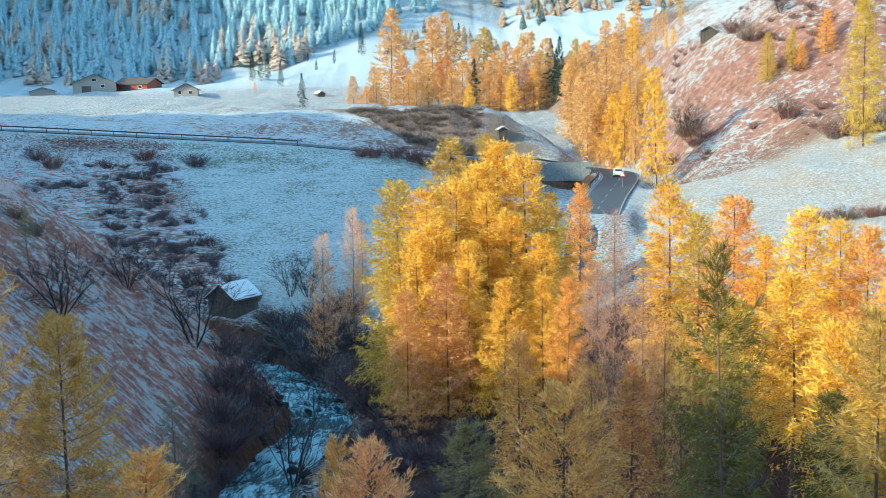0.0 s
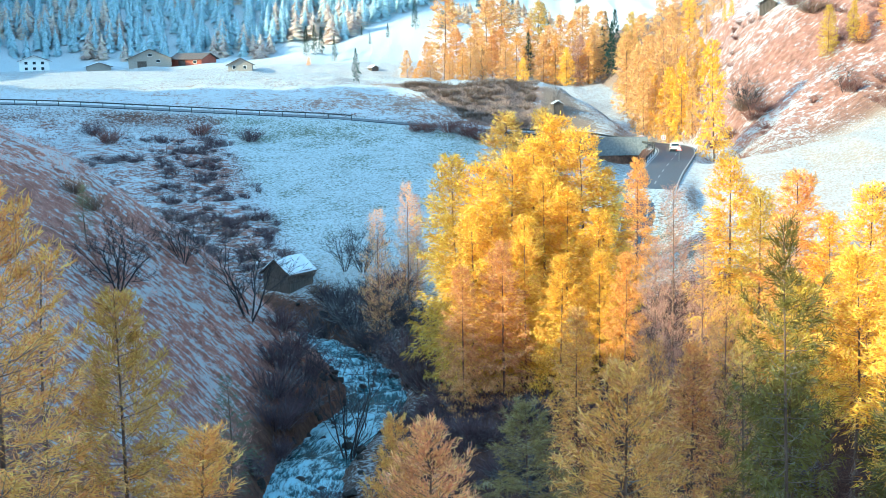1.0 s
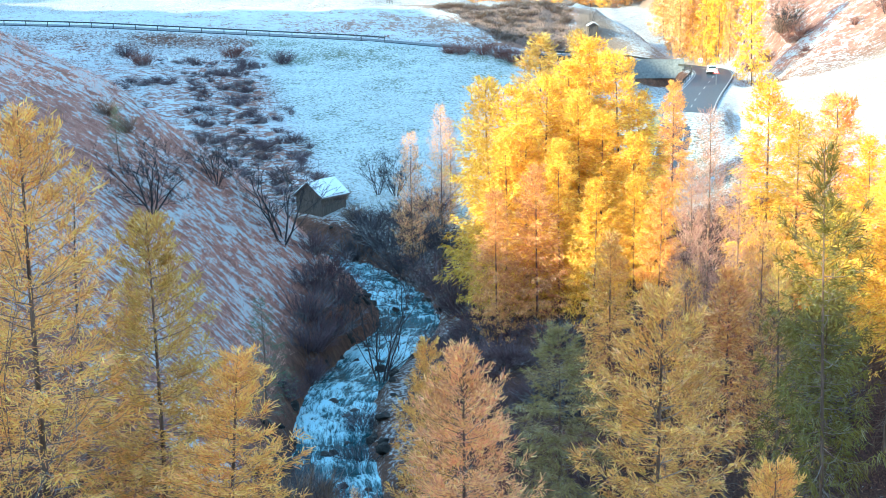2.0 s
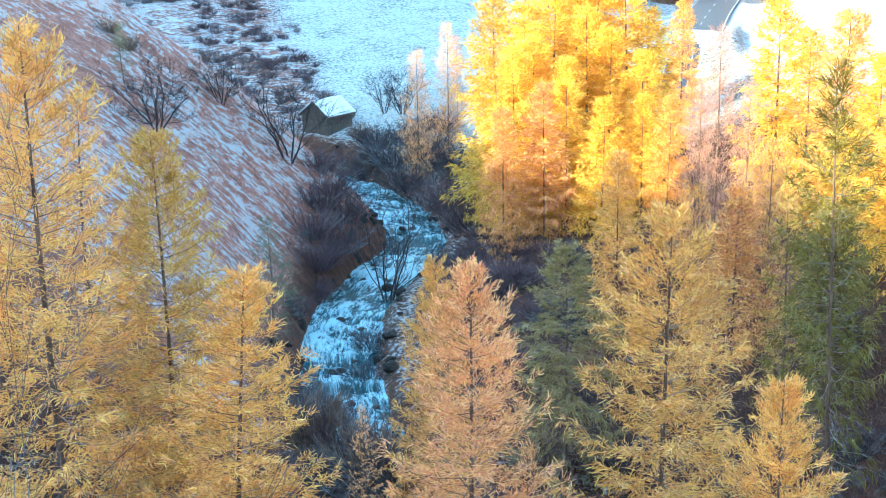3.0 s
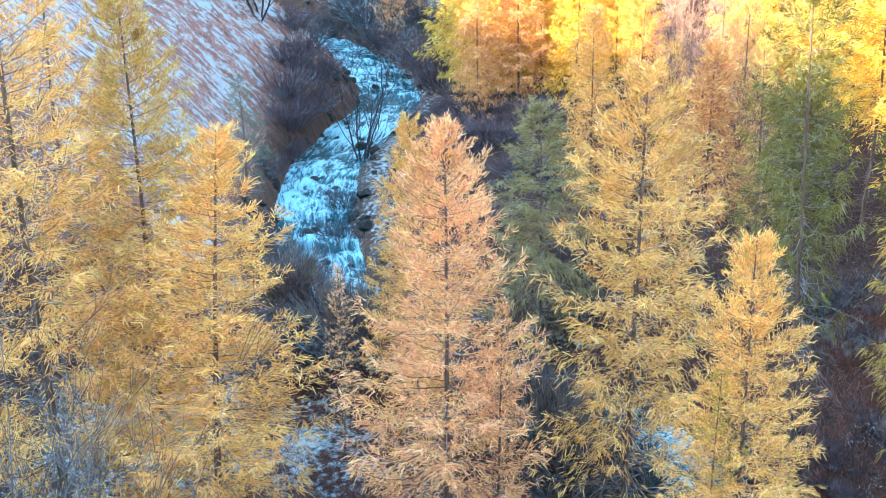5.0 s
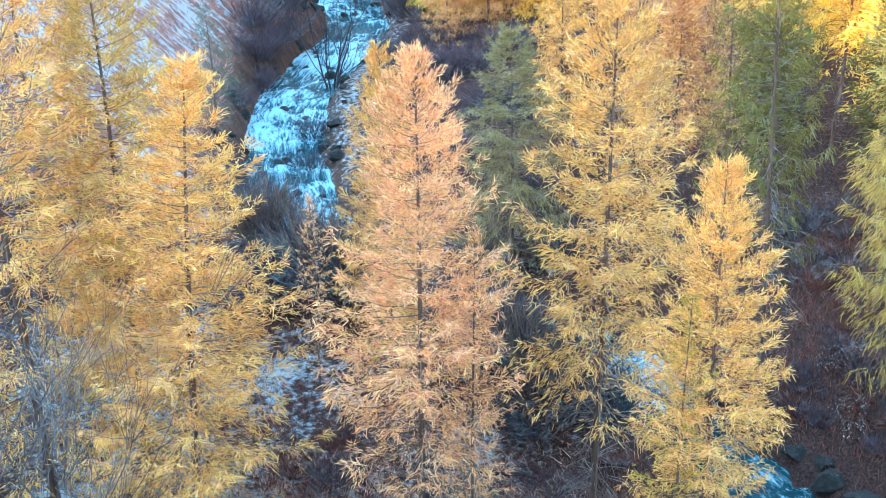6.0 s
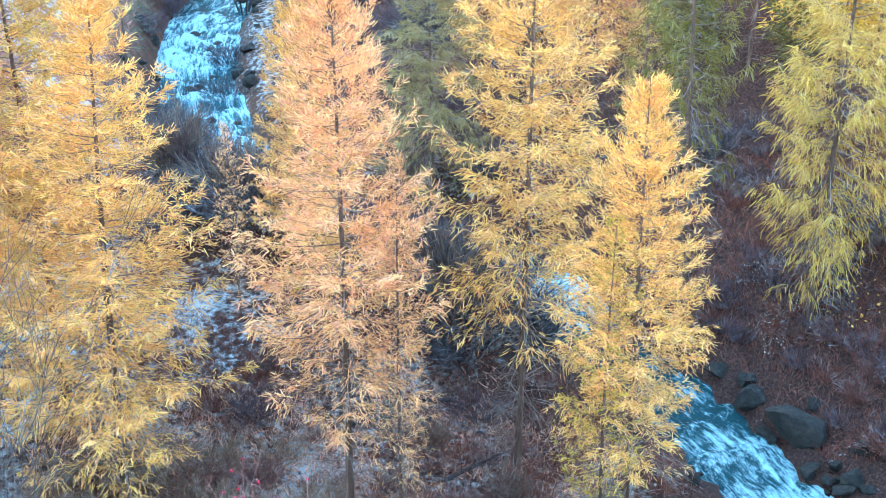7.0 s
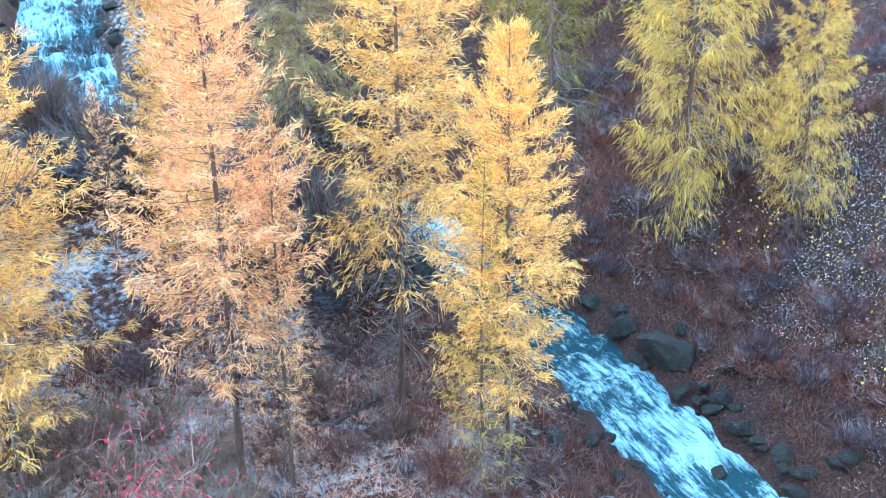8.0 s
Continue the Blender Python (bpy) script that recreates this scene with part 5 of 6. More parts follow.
# ---- buildings ----
def gable_house(name, x, y, turn, wide, long, eave, ridge, wall_mat, roof_mat, label, category="barn", over=0.5, snow=True, boards=False, openings=(), sink=0.6, side_mat=None):
    """A house with a saddle roof; the gable faces its local -y. openings: (wall, along, from, to, wide, name)."""
    z = float(height(np.array(x), np.array(y)))
    base = new(name)
    base.matrix_world = pose(x, y, z, 0, 0, turn)
    w, l, t = wide / 2, long / 2, 0.18
    for s in (-1, 1):
        b = Build()
        b.box(s * w - (t if s > 0 else 0), -l + t, -sink, s * w + (0 if s > 0 else t), l - t, eave)
        part("side_wall", b, side_mat or wall_mat, base)
        b = Build()
        y0, y1 = (s * l - t, s * l) if s > 0 else (s * l, s * l + t)
        v = [(a, c, h) for c in (y0, y1) for a, h in ((-w, -sink), (w, -sink), (w, eave), (0, ridge), (-w, eave))]
        b.add(v, [(0, 1, 2, 3, 4), (9, 8, 7, 6, 5)] + [(j, j + 5, (j + 1) % 5 + 5, (j + 1) % 5) for j in range(5)])
        gable = part("gable_wall", b, wall_mat, base)
        if boards and s < 0:
            n = int(wide / 0.24)
            for k in range(n):
                a0 = -w + k * wide / n
                a1 = a0 + wide / n - 0.025
                h0, h1 = (eave + (ridge - eave) * (1 - abs(a) / w) for a in (a0, a1))
                bb = Build()
                off = -l - 0.035 - 0.012 * (k % 3)
                vv = [(a, c, h) for c in (off, -l + 0.004) for a, h in ((a0, -0.1 - 0.05 * (k % 2)), (a1, -0.1), (a1, h1 - 0.05), (a0, h0 - 0.05))]
                bb.add(vv, [(0, 1, 2, 3), (7, 6, 5, 4), (0, 4, 5, 1), (1, 5, 6, 2), (2, 6, 7, 3), (3, 7, 4, 0)])
                if not any(o[0] == "front" and o[1] - o[4] / 2 < (a0 + a1) / 2 < o[1] + o[4] / 2 for o in openings):
                    part("board", bb, wall_mat, gable)
    slope = (ridge - eave) / w
    for s in (-1, 1):
        for thick, lift, mat, nm in ((0.14, 0.02, roof_mat, "roof"), (0.1, 0.165, SNOWCAP, "roof_snow"))[:2 if snow else 1]:
            b = Build()
            e = over - (0.04 if nm == "roof_snow" else 0)
            pts = [(0, ridge + lift), (s * (w + e), eave - slope * e + lift)]
            v = [(a, c, h + d) for c in (-l - e, l + e) for a, h in pts for d in (0, thick)]
            b.add(v, [(0, 1, 3, 2), (4, 6, 7, 5), (0, 4, 5, 1), (2, 3, 7, 6), (0, 2, 6, 4), (1, 5, 7, 3)])
            part(nm, b, mat, base, "thin layer of snow on the roof" if nm == "roof_snow" else "")
    for where, along, lo, hi, ow, nm in openings:
        b = Build()
        f = Build()
        if where == "front":
            box = lambda bb, a0, z0, a1, z1, d0, d1: bb.box(a0, -l - d1, z0, a1, -l - d0, z1)
        else:
            s = 1 if where == "right" else -1
            box = lambda bb, a0, z0, a1, z1, d0, d1: bb.box(min(s * (w + d0), s * (w + d1)), a0, z0, max(s * (w + d0), s * (w + d1)), a1, z1)
        box(b, along - ow / 2, lo, along + ow / 2, hi, 0.004, 0.03)
        pane = part(nm, b, GLASS if nm == "window" else TIMBER, base)
        for a0, z0, a1, z1 in ((-ow / 2 - 0.1, lo - 0.1, -ow / 2, hi + 0.1), (ow / 2, lo - 0.1, ow / 2 + 0.1, hi + 0.1), (-ow / 2, hi, ow / 2, hi + 0.1), (-ow / 2, lo - 0.1, ow / 2, lo)):
            box(f, along + a0, z0, along + a1, z1, 0.006, 0.07)
        part("frame", f, WHITE if nm == "window" else TIMBER, pane)
    return tagged(base, label, category)


gable_house("hut", -22.6, 137.6, -33, 3.7, 3.9, 1.75, 3.1, TIMBER, TILE, "small dark weathered timber hay hut with a snowy roof", "hut", 0.35, True, True,
            [("front", -0.5, 0.0, 1.5, 0.8, "door"), ("right", 0.3, 0.8, 1.2, 0.4, "shutter")], 1.4)
gable_house("barn", -133, 500, 14, 16, 22, 4.2, 7.6, PLASTER, TILE, "large farm barn with plastered gable and red-boarded sides", "barn", 1.0, False, False,
            [("front", -3, 0, 3.0, 3.2, "door"), ("front", 3, 2.6, 3.6, 1.4, "window"), ("front", 0, 5.0, 5.8, 1.6, "window"), ("right", -4, 1.5, 2.6, 1.6, "window")], side_mat=REDWOOD)
gable_house("barn", -116, 500, 68, 10, 14, 3.0, 5.0, REDWOOD, TILE, "long red-boarded farm shed with a snowy roof", "barn", 0.9, False, False,
            [("left", 2, 0, 2.4, 3, "door"), ("left", -4, 1.2, 2.2, 1.6, "window")])
gable_house("barn", -153, 498, 20, 9, 10, 1.6, 3.0, PLASTER, TILE, "low farm outbuilding with a snowy roof", "barn", 0.7)
gable_house("house", -87, 445, 8, 8, 9, 2.4, 4.4, PLASTER, TILE, "low pale farmhouse with a dark overhanging roof", "house", 0.8, False, False,
            [("front", -2.0, 0.9, 1.9, 1.0, "window"), ("front", 1.6, 0.9, 1.9, 1.0, "window")])
gable_house("house", -176, 492, 20, 11, 10, 4.2, 6.2, WHITE, TILE, "white two-storey farmhouse with a snowy roof", "house", 0.9, True, False,
            [("front", -3, 0.8, 1.8, 1.1, "window"), ("front", 0, 0.8, 1.8, 1.1, "window"), ("front", 3, 0.8, 1.8, 1.1, "window"),
             ("front", -3, 2.9, 3.9, 1.1, "window"), ("front", 0, 2.9, 3.9, 1.1, "window"), ("front", 3, 2.9, 3.9, 1.1, "window")])
gable_house("shed", 12.0, 242, 10, 1.7, 1.8, 1.3, 1.8, TIMBER, TILE, "small dark timber shed on the frosty meadow", "shed", 0.2)
gable_house("shed", -40.5, 439, 30, 2.4, 3.0, 1.3, 2.0, TIMBER, TILE, "small timber shed on the snowy field", "shed", 0.3)
gable_house("shed", 49.5, 236, -10, 2.8, 3.0, 1.6, 2.4, TIMBER, TILE, "small timber shed above the rocky slope", "shed", 0.3)


# ---- car, signs and fence at the bend ----
CARPAINT = plain("white_car_paint", (0.72, 0.72, 0.7), 0.25, 2, 0.05)
RUBBER = plain("tyre_rubber", (0.02, 0.02, 0.02), 0.85, 8, 0.2)
LAMP = plain("red_lamp_glass", (0.45, 0.03, 0.02), 0.2, 5, 0.2)
SIGNRED = plain("sign_red", (0.55, 0.04, 0.03), 0.5, 5, 0.1)


def car(x, y, turn):
    z = float(np.interp(y, ROAD[:70, 1], ROADZ[:70])) + 0.16
    base = new("car")
    base.matrix_world = pose(x, y, z, 0, 0, turn)
    prof = [(-2.15, 0.35), (-2.2, 0.6), (-2.1, 0.95), (-1.0, 1.0), (0.9, 1.02), (2.0, 0.95), (2.2, 0.6), (2.15, 0.35)]
    n = len(prof)

    def extrude(prof, w, name, mat, inset=0.12):
        b = Build()
        k = len(prof)
        mid = sum(p[1] for p in prof) / k
        v = []
        for s, q in ((-w, inset), (-w + inset, 0), (w - inset, 0), (w, inset)):
            v += [(s, a * (1 - q * 0.12), c - (q * 0.5 if c > mid else 0)) for a, c in prof]
        f = [(j + k * r, j + k * (r + 1), (j + 1) % k + k * (r + 1), (j + 1) % k + k * r) for r in range(3) for j in range(k)]
        b.add(v, f + [tuple(range(k)), tuple(3 * k + j for j in range(k - 1, -1, -1))])
        return part(name, b, mat, base)
    extrude(prof, 0.89, "body", CARPAINT)
    cab = extrude([(-1.75, 0.96), (-1.45, 1.42), (0.35, 1.46), (1.15, 0.98)], 0.78, "cabin", CARPAINT)
    for name, a0, h0, a1, h1 in (("rear_window", -1.72, 1.03, -1.5, 1.36), ("windscreen", 1.08, 1.03, 0.42, 1.42)):
        b = Build()
        o = -0.03 if a0 < 0 else 0.03
        b.add([(-0.64, a0 + o, h0), (0.64, a0 + o, h0), (0.56, a1 + o, h1), (-0.56, a1 + o, h1), (-0.64, a0 - o, h0), (0.64, a0 - o, h0), (0.56, a1 - o, h1), (-0.56, a1 - o, h1)],
              [(0, 1, 2, 3), (7, 6, 5, 4), (0, 4, 5, 1), (1, 5, 6, 2), (2, 6, 7, 3), (3, 7, 4, 0)])
        part(name, b, GLASS, cab)
    for s in (-1, 1):
        b = Build()
        b.box(s * 0.72 - 0.13, -2.235, 0.66, s * 0.72 + 0.13, -2.1, 0.84)
        part("tail_lamp", b, LAMP, base, "red tail lamp")
        for a in (-1.35, 1.35):
            ang = np.arange(16) * np.pi / 8
            b = Build()
            for q, (r, c) in enumerate(((0.33, -0.1), (0.33, 0.1))):
                b.v.append(np.stack([np.full(16, s * 0.8 + c), a + r * np.cos(ang), 0.33 + r * np.sin(ang)], -1))
            b.f = [(j, (j + 1) % 16, (j + 1) % 16 + 16, j + 16) for j in range(16)] + [tuple(range(15, -1, -1)), tuple(range(16, 32))]
            tyre = part("tyre", b, RUBBER, base, "black tyre")
            b = Build()
            c = s * 0.905
            b.v.append(np.stack([np.full(16, c), a + 0.2 * np.cos(ang), 0.33 + 0.2 * np.sin(ang)], -1))
            b.v.append(np.stack([np.full(16, c - s * 0.02), a + 0.22 * np.cos(ang), 0.33 + 0.22 * np.sin(ang)], -1))
            b.f = [(j, (j + 1) % 16, (j + 1) % 16 + 16, j + 16) for j in range(16)] + [tuple(range(16))]
            part("rim", b, STEEL, tyre, "grey steel rim")
    b = Build()
    b.box(-0.26, -2.215, 0.5, 0.26, -2.19, 0.6)
    part("number_plate", b, WHITE, base, "plain pale plate")
    b = Build()
    b.box(-0.85, -2.26, 0.34, 0.85, -2.12, 0.52)
    part("bumper", b, RUBBER, base, "dark rear bumper")
    return tagged(base, "white car driving away on the asphalt road", "car")


car(30.2, 214.5, -8)


def warning_sign(x, y, turn, chevron=False):
    base = new("road_sign")
    z = float(height(np.array(x), np.array(y)))
    base.matrix_world = pose(x, y, z, 0, 0, turn)
    b = Build()
    b.tube([(0, 0, -0.3), (0, 0, 1.2), (0, 0, 2.6)], [0.035] * 3, 8)
    part("post", b, STEEL, base)
    b, c = Build(), Build()
    if chevron:
        b.box(-0.4, -0.07, 1.2, 0.4, -0.045, 2.0)
        face = part("panel", b, WHITE, base)
        for s in (-0.25, 0.15):
            c.add([(s, -0.085, 1.25), (s + 0.2, -0.085, 1.6), (s, -0.085, 1.95), (s - 0.12, -0.085, 1.95), (s + 0.08, -0.085, 1.6), (s - 0.12, -0.085, 1.25)], [(0, 1, 4, 5), (1, 2, 3, 4)])
        part("chevron", c, SIGNRED, face, "red chevron bars")
    else:
        for bb, r, d in ((b, 0.6, 0.06), (c, 0.42, 0.075)):
            tri = [(r * math.sin(k * 2.0944), r * math.cos(k * 2.0944)) for k in range(3)]
            bb.add([(a, -d - e, 2.1 + h) for e in (0.0, 0.012) for a, h in tri], [(0, 1, 2), (5, 4, 3), (0, 3, 4, 1), (1, 4, 5, 2), (2, 5, 3, 0)])
        face = part("panel", b, SIGNRED, base, "red triangular border")
        part("inner_panel", c, WHITE, face, "pale inner triangle")
    return tagged(base, "red and white chevron sign at the bend" if chevron else "triangular warning sign beside the road", "sign")


warning_sign(28.3, 196.5, 0)
for a in (27.0, 31.0):
    warning_sign(a, 235.6, 5, True)


def rail_fence(x0, y0, x1, y1, n, label, tall=1.1):
    base = new("fence")
    xs, ys = np.linspace(x0, x1, n), np.linspace(y0, y1, n)
    zs = height(xs, ys)
    for x, y, z in zip(xs, ys, zs):
        b = Build()
        b.box(x - 0.06, y - 0.06, z - 0.4, x + 0.06, y + 0.06, z + tall)
        part("post", b, WHITE, base)
    for h in (0.5, 0.98):
        b = Build()
        b.tube(np.c_[xs, ys - 0.08, zs + h], [0.05] * n, 6)
        part("rail", b, WHITE, base)
    return tagged(base, label, "fence")


rail_fence(17.6, 198, 21.4, 198.6, 4, "white painted railing beside the road")


# ---- rocks ----
def rock_mat():
    m = Mat("wet_rock")
    f = m.noise(2.5, 6, 0.7)
    col = m.ramp(f, (0.3, (0.014, 0.013, 0.013)), (0.6, (0.045, 0.04, 0.036)), (0.8, (0.1, 0.08, 0.062)))
    fr = m.math("MULTIPLY", m.step(m.up(), 0.8, 0.98), m.step(m.noise(3, 3), 0.66, 0.76))
    return m.base(m.mix(fr, col, SNOW), 0.8, f, 0.8, 0.12)


ROCK = rock_mat()


def rock_mesh(seed):
    rng = np.random.default_rng(seed)
    bm = bmesh.new()
    bmesh.ops.create_icosphere(bm, subdivisions=3, radius=1)
    dirs = rng.normal(0, 1, (16, 3))
    dirs /= np.linalg.norm(dirs, axis=1, keepdims=True)
    cut = rng.uniform(0.36, 0.78, 16)
    for v in bm.verts:
        p = np.array(v.co)
        for d, c in zip(dirs, cut):
            over = p @ d - c
            if over > 0:
                p = p - d * over * 0.96
        v.co = Vector(p * 1.25) + Vector(p) * (0.2 * noise.noise(Vector(p) * 2.6 + Vector((seed, 0, 0))) + 0.09 * noise.noise(Vector(p) * 7))
    me = bpy.data.meshes.new("boulder")
    bm.to_mesh(me)
    bm.free()
    me.materials.append(ROCK)
    return me


ROCKS = [rock_mesh(k) for k in range(6)]


def boulder(x, y, size, flat=0.7, sink=0.35, z=None, label="dark wet boulder at the edge of the stream"):
    COUNT[0] += 1
    k = COUNT[0]
    if z is None:
        z = float(rough_height(np.array(x), np.array(y)))
        if abs(float(stream_gap(np.array(x), np.array(y)))) < 3.4:
            z = max(z, float(stream_z(y)) - 0.45)
    ob = new("boulder", ROCKS[k % 6])
    ob.matrix_world = pose(x, y, z + size * flat * (1 - 2 * sink) * 0.5, (k * 37) % 30 - 15, (k * 53) % 30 - 15, k * 91) @ Matrix.Diagonal((size / 2 * 1.15, size / 2, size / 2 * flat * 1.2, 1))
    return tagged(ob, label, "rock", "stream boulders")


boulder(14.8, 40.6, 1.9, 0.8)
boulder(13.5, 42.7, 1.2, 0.7)
boulder(14.9, 38.7, 1.0, 0.6)
boulder(15.0, 34.4, 0.8, 0.7)
boulder(12.7, 44.8, 1.0, 0.7)
boulder(13.9, 41.2, 0.7, 0.6)
boulder(15.7, 37.1, 0.7, 0.5)
boulder(16.4, 35.9, 0.8, 0.6)
boulder(17.3, 34.1, 1.1, 0.7)
boulder(16.7, 34.9, 0.7, 0.6)
boulder(17.7, 33.1, 0.9, 0.6)
boulder(15.3, 37.9, 0.5, 0.5)
boulder(17.1, 32.6, 0.8, 0.6)
boulder(-21.1, 124.2, 0.9, 0.7)
boulder(-18.4, 117.2, 0.8, 0.7)
boulder(-13.6, 96.8, 0.7, 0.7)
boulder(-11.4, 101.6, 0.8, 0.7)
boulder(-11.3, 73.3, 0.8, 0.7)
boulder(-13.1, 78.2, 0.7, 0.7)

rng = np.random.default_rng(77)
for k in range(110):
    y = rng.uniform(28, 132)
    g = rng.choice([-1, 1]) * rng.uniform(2.5, 4.3)
    sl = float(stream_x(y + 0.5) - stream_x(y - 0.5))
    n = math.sqrt(1 + sl * sl)
    boulder(float(stream_x(y)) + g / n, y - g * sl / n, rng.uniform(0.35, 1.1))
for k in range(44):
    y = rng.uniform(30, 52)
    g = rng.choice([-1, 1, 1]) * rng.uniform(1.7, 2.7)
    sl = float(stream_x(y + 0.5) - stream_x(y - 0.5))
    n = math.sqrt(1 + sl * sl)
    boulder(float(stream_x(y)) + g / n, y - g * sl / n, rng.uniform(0.2, 0.6), 0.7, 0.55)
for k in range(26):
    y = rng.uniform(60, 126)
    g = rng.uniform(-2.0, 2.0)
    sl = float(stream_x(y + 0.5) - stream_x(y - 0.5))
    n = math.sqrt(1 + sl * sl)
    boulder(float(stream_x(y)) + g / n, y - g * sl / n, rng.uniform(0.4, 0.9), label="dark boulder in the white rapids")


# ---- undergrowth ----
STALK = twigs("dry_stalks", 0.12)


def scatter(name, label, n, x0, x1, y0, y1, keep, tall, slim, col, seed, lean=0.6, category="grass", lift=0.0, fine=True):
    """Thousands of dry stems and blades over one piece of ground."""
    rng = np.random.default_rng(seed)
    x, y = rng.uniform(x0, x1, n), rng.uniform(y0, y1, n)
    x += 0.35 * rng.normal(0, 1, n) * 0.5
    ok = keep(x, y)
    x, y = x[ok], y[ok]
    n = len(x)
    z = rough_height(x, y) - 0.05 + lift * rng.random(n)
    w = np.stack([rng.normal(0, lean, n), rng.normal(0, lean, n), np.ones(n)], -1)
    w /= np.linalg.norm(w, axis=1, keepdims=True)
    b = Build()
    b.blades(np.stack([x, y, z], -1), w, rng.uniform(*tall, n), np.full(n, slim) * rng.uniform(0.6, 1.5, n), rng.uniform(0, 6.3, n), fine)
    ob = tagged(new(name, b.mesh(name, STALK)), label, category, kind="stuff")
    ob.color = (*col, 1)
    return ob


off_stream = lambda x, y: np.abs(stream_gap(x, y)) > 3.5
clump = lambda x, y: (np.abs(stream_gap(x, y)) > 2.6) & (lattice(x, y, 2.2, 41) > -0.5)
scatter("dry_undergrowth", "tangled red-brown dry undergrowth on the wooded bank", 105000, -14, 34, 28, 60, clump, (0.2, 0.8), 0.028, (0.24, 0.088, 0.06), 1, 0.6)
scatter("dead_grass", "pale dead grass among the undergrowth", 22000, -14, 36, 27, 66, off_stream, (0.15, 0.55), 0.03, (0.3, 0.17, 0.11), 2, 0.9)
# Blade colour is red grass plus painted pink light from the lit trees.
scatter("bank_grass", "dry reddish grass tinted with bounced pink glow on the steep frosted bank", 40000, -44, -12, 62, 122, lambda x, y: (stream_gap(x, y) < -4) & (lattice(x, y, 3, 47) > -0.35), (0.25, 0.75), 0.035, (0.7, 0.36, 0.28), 3, 0.8)
scatter("wood_litter", "brown dry stems under the larches", 20000, -6, 40, 62, 118, lambda x, y: stream_gap(x, y) > 4, (0.3, 1.0), 0.035, (0.16, 0.09, 0.06), 4)
scatter("hut_grass", "dead grass round the hut", 5000, -34, -6, 128, 150, off_stream, (0.2, 0.5), 0.04, (0.34, 0.26, 0.16), 5)
scatter("scrub_stems", "thin brown scrub on the snowy slope", 16000, -80, -24, 146, 218, lambda x, y: (lattice(x, y, 9, 42) + 0.4 * lattice(x, y, 3, 43) > -0.3) & (x < scrub_edge(y)), (0.4, 1.1), 0.045, (0.12, 0.085, 0.075), 6)
scatter("hill_scrub", "reddish scrub on the rocky hillside", 14000, 34, 85, 194, 245, lambda x, y: lattice(x, y, 8, 44) > 0.0, (0.4, 1.3), 0.05, (0.28, 0.14, 0.09), 7)
scatter("yellow_leaves", "small yellow leaves left on the undergrowth", 2400, 8, 28, 30, 50, lambda x, y: (stream_gap(x, y) > 4) & (lattice(x, y, 3, 45) > 0.1), (0.1, 0.18), 0.11, (0.78, 0.52, 0.12), 8, 1.6, "leaves", 0.6, False)
scatter("frosted_leaves", "frosted pale leaves on the undergrowth", 42000, 12, 32, 27, 50, lambda x, y: stream_gap(x, y) + 3 * lattice(x, y, 4, 46) + 2 * lattice(x, y, 1.5, 48) > 4.6 + 0.25 * np.maximum(y - 34, 0), (0.04, 0.09), 0.042, (0.62, 0.62, 0.58), 9, 1.6, "leaves", 0.35, False)
scatter("frosted_grass", "pale pinkish frosted grass under the near larches", 46000, -14, 9, 24, 44, lambda x, y: (np.abs(stream_gap(x, y)) > 3) & (lattice(x, y, 2.5, 49) > -0.3), (0.2, 0.6), 0.038, (0.82, 0.46, 0.33), 12, 0.9)
below_plateau = lambda x, y: (y > 244.6 - (x + 16) * 0.8) & (x < 8)
scatter("nose_scrub", "grey-brown scrub on the shaded bank below the plateau", 12000, -17, 9, 236, 250, below_plateau, (0.3, 0.9), 0.05, (0.15, 0.11, 0.1), 10)


def thicket(name, label, n, x0, x1, y0, y1, keep, size, col, seed, kinds=TUFTS):
    """Many small leafless shrubs grown together over one piece of ground."""
    rng = np.random.default_rng(seed)
    x, y = rng.uniform(x0, x1, n), rng.uniform(y0, y1, n)
    ok = keep(x, y)
    x, y = x[ok], y[ok]
    z = rough_height(x, y)
    b = Build()
    for i in range(len(x)):
        me = kinds[i % len(kinds)]
        v = np.empty(len(me.vertices) * 3, np.float32)
        me.vertices.foreach_get("co", v)
        s = rng.uniform(*size)
        w = s * rng.uniform(1.1, 1.9)
        a = rng.uniform(0, 6.28)
        r = np.array([[math.cos(a) * w, math.sin(a) * w, 0], [-math.sin(a) * w, math.cos(a) * w, 0], [0, 0, s]])
        v = v.reshape(-1, 3) @ r + [x[i], y[i], z[i] - 0.05]
        b.v.append(v)
        b.f.extend(map(tuple, (b.k + np.arange(len(v)).reshape(-1, 3)).tolist()))
        b.k += len(v)
    ob = tagged(new(name, b.mesh(name, TWIG)), label, "shrubs", kind="stuff")
    ob.color = (*col, 1)


def in_scrub(x, y):
    d = x - scrub_edge(y)
    return (d < 1.5 * lattice(x, y, 4, 63)) & (lattice(x, y, 9, 61) + 0.7 * lattice(x, y, 4, 62) + 1.0 * sstep(-20, -3, d) - 0.5 * sstep(170, 200, y) > 0.25)


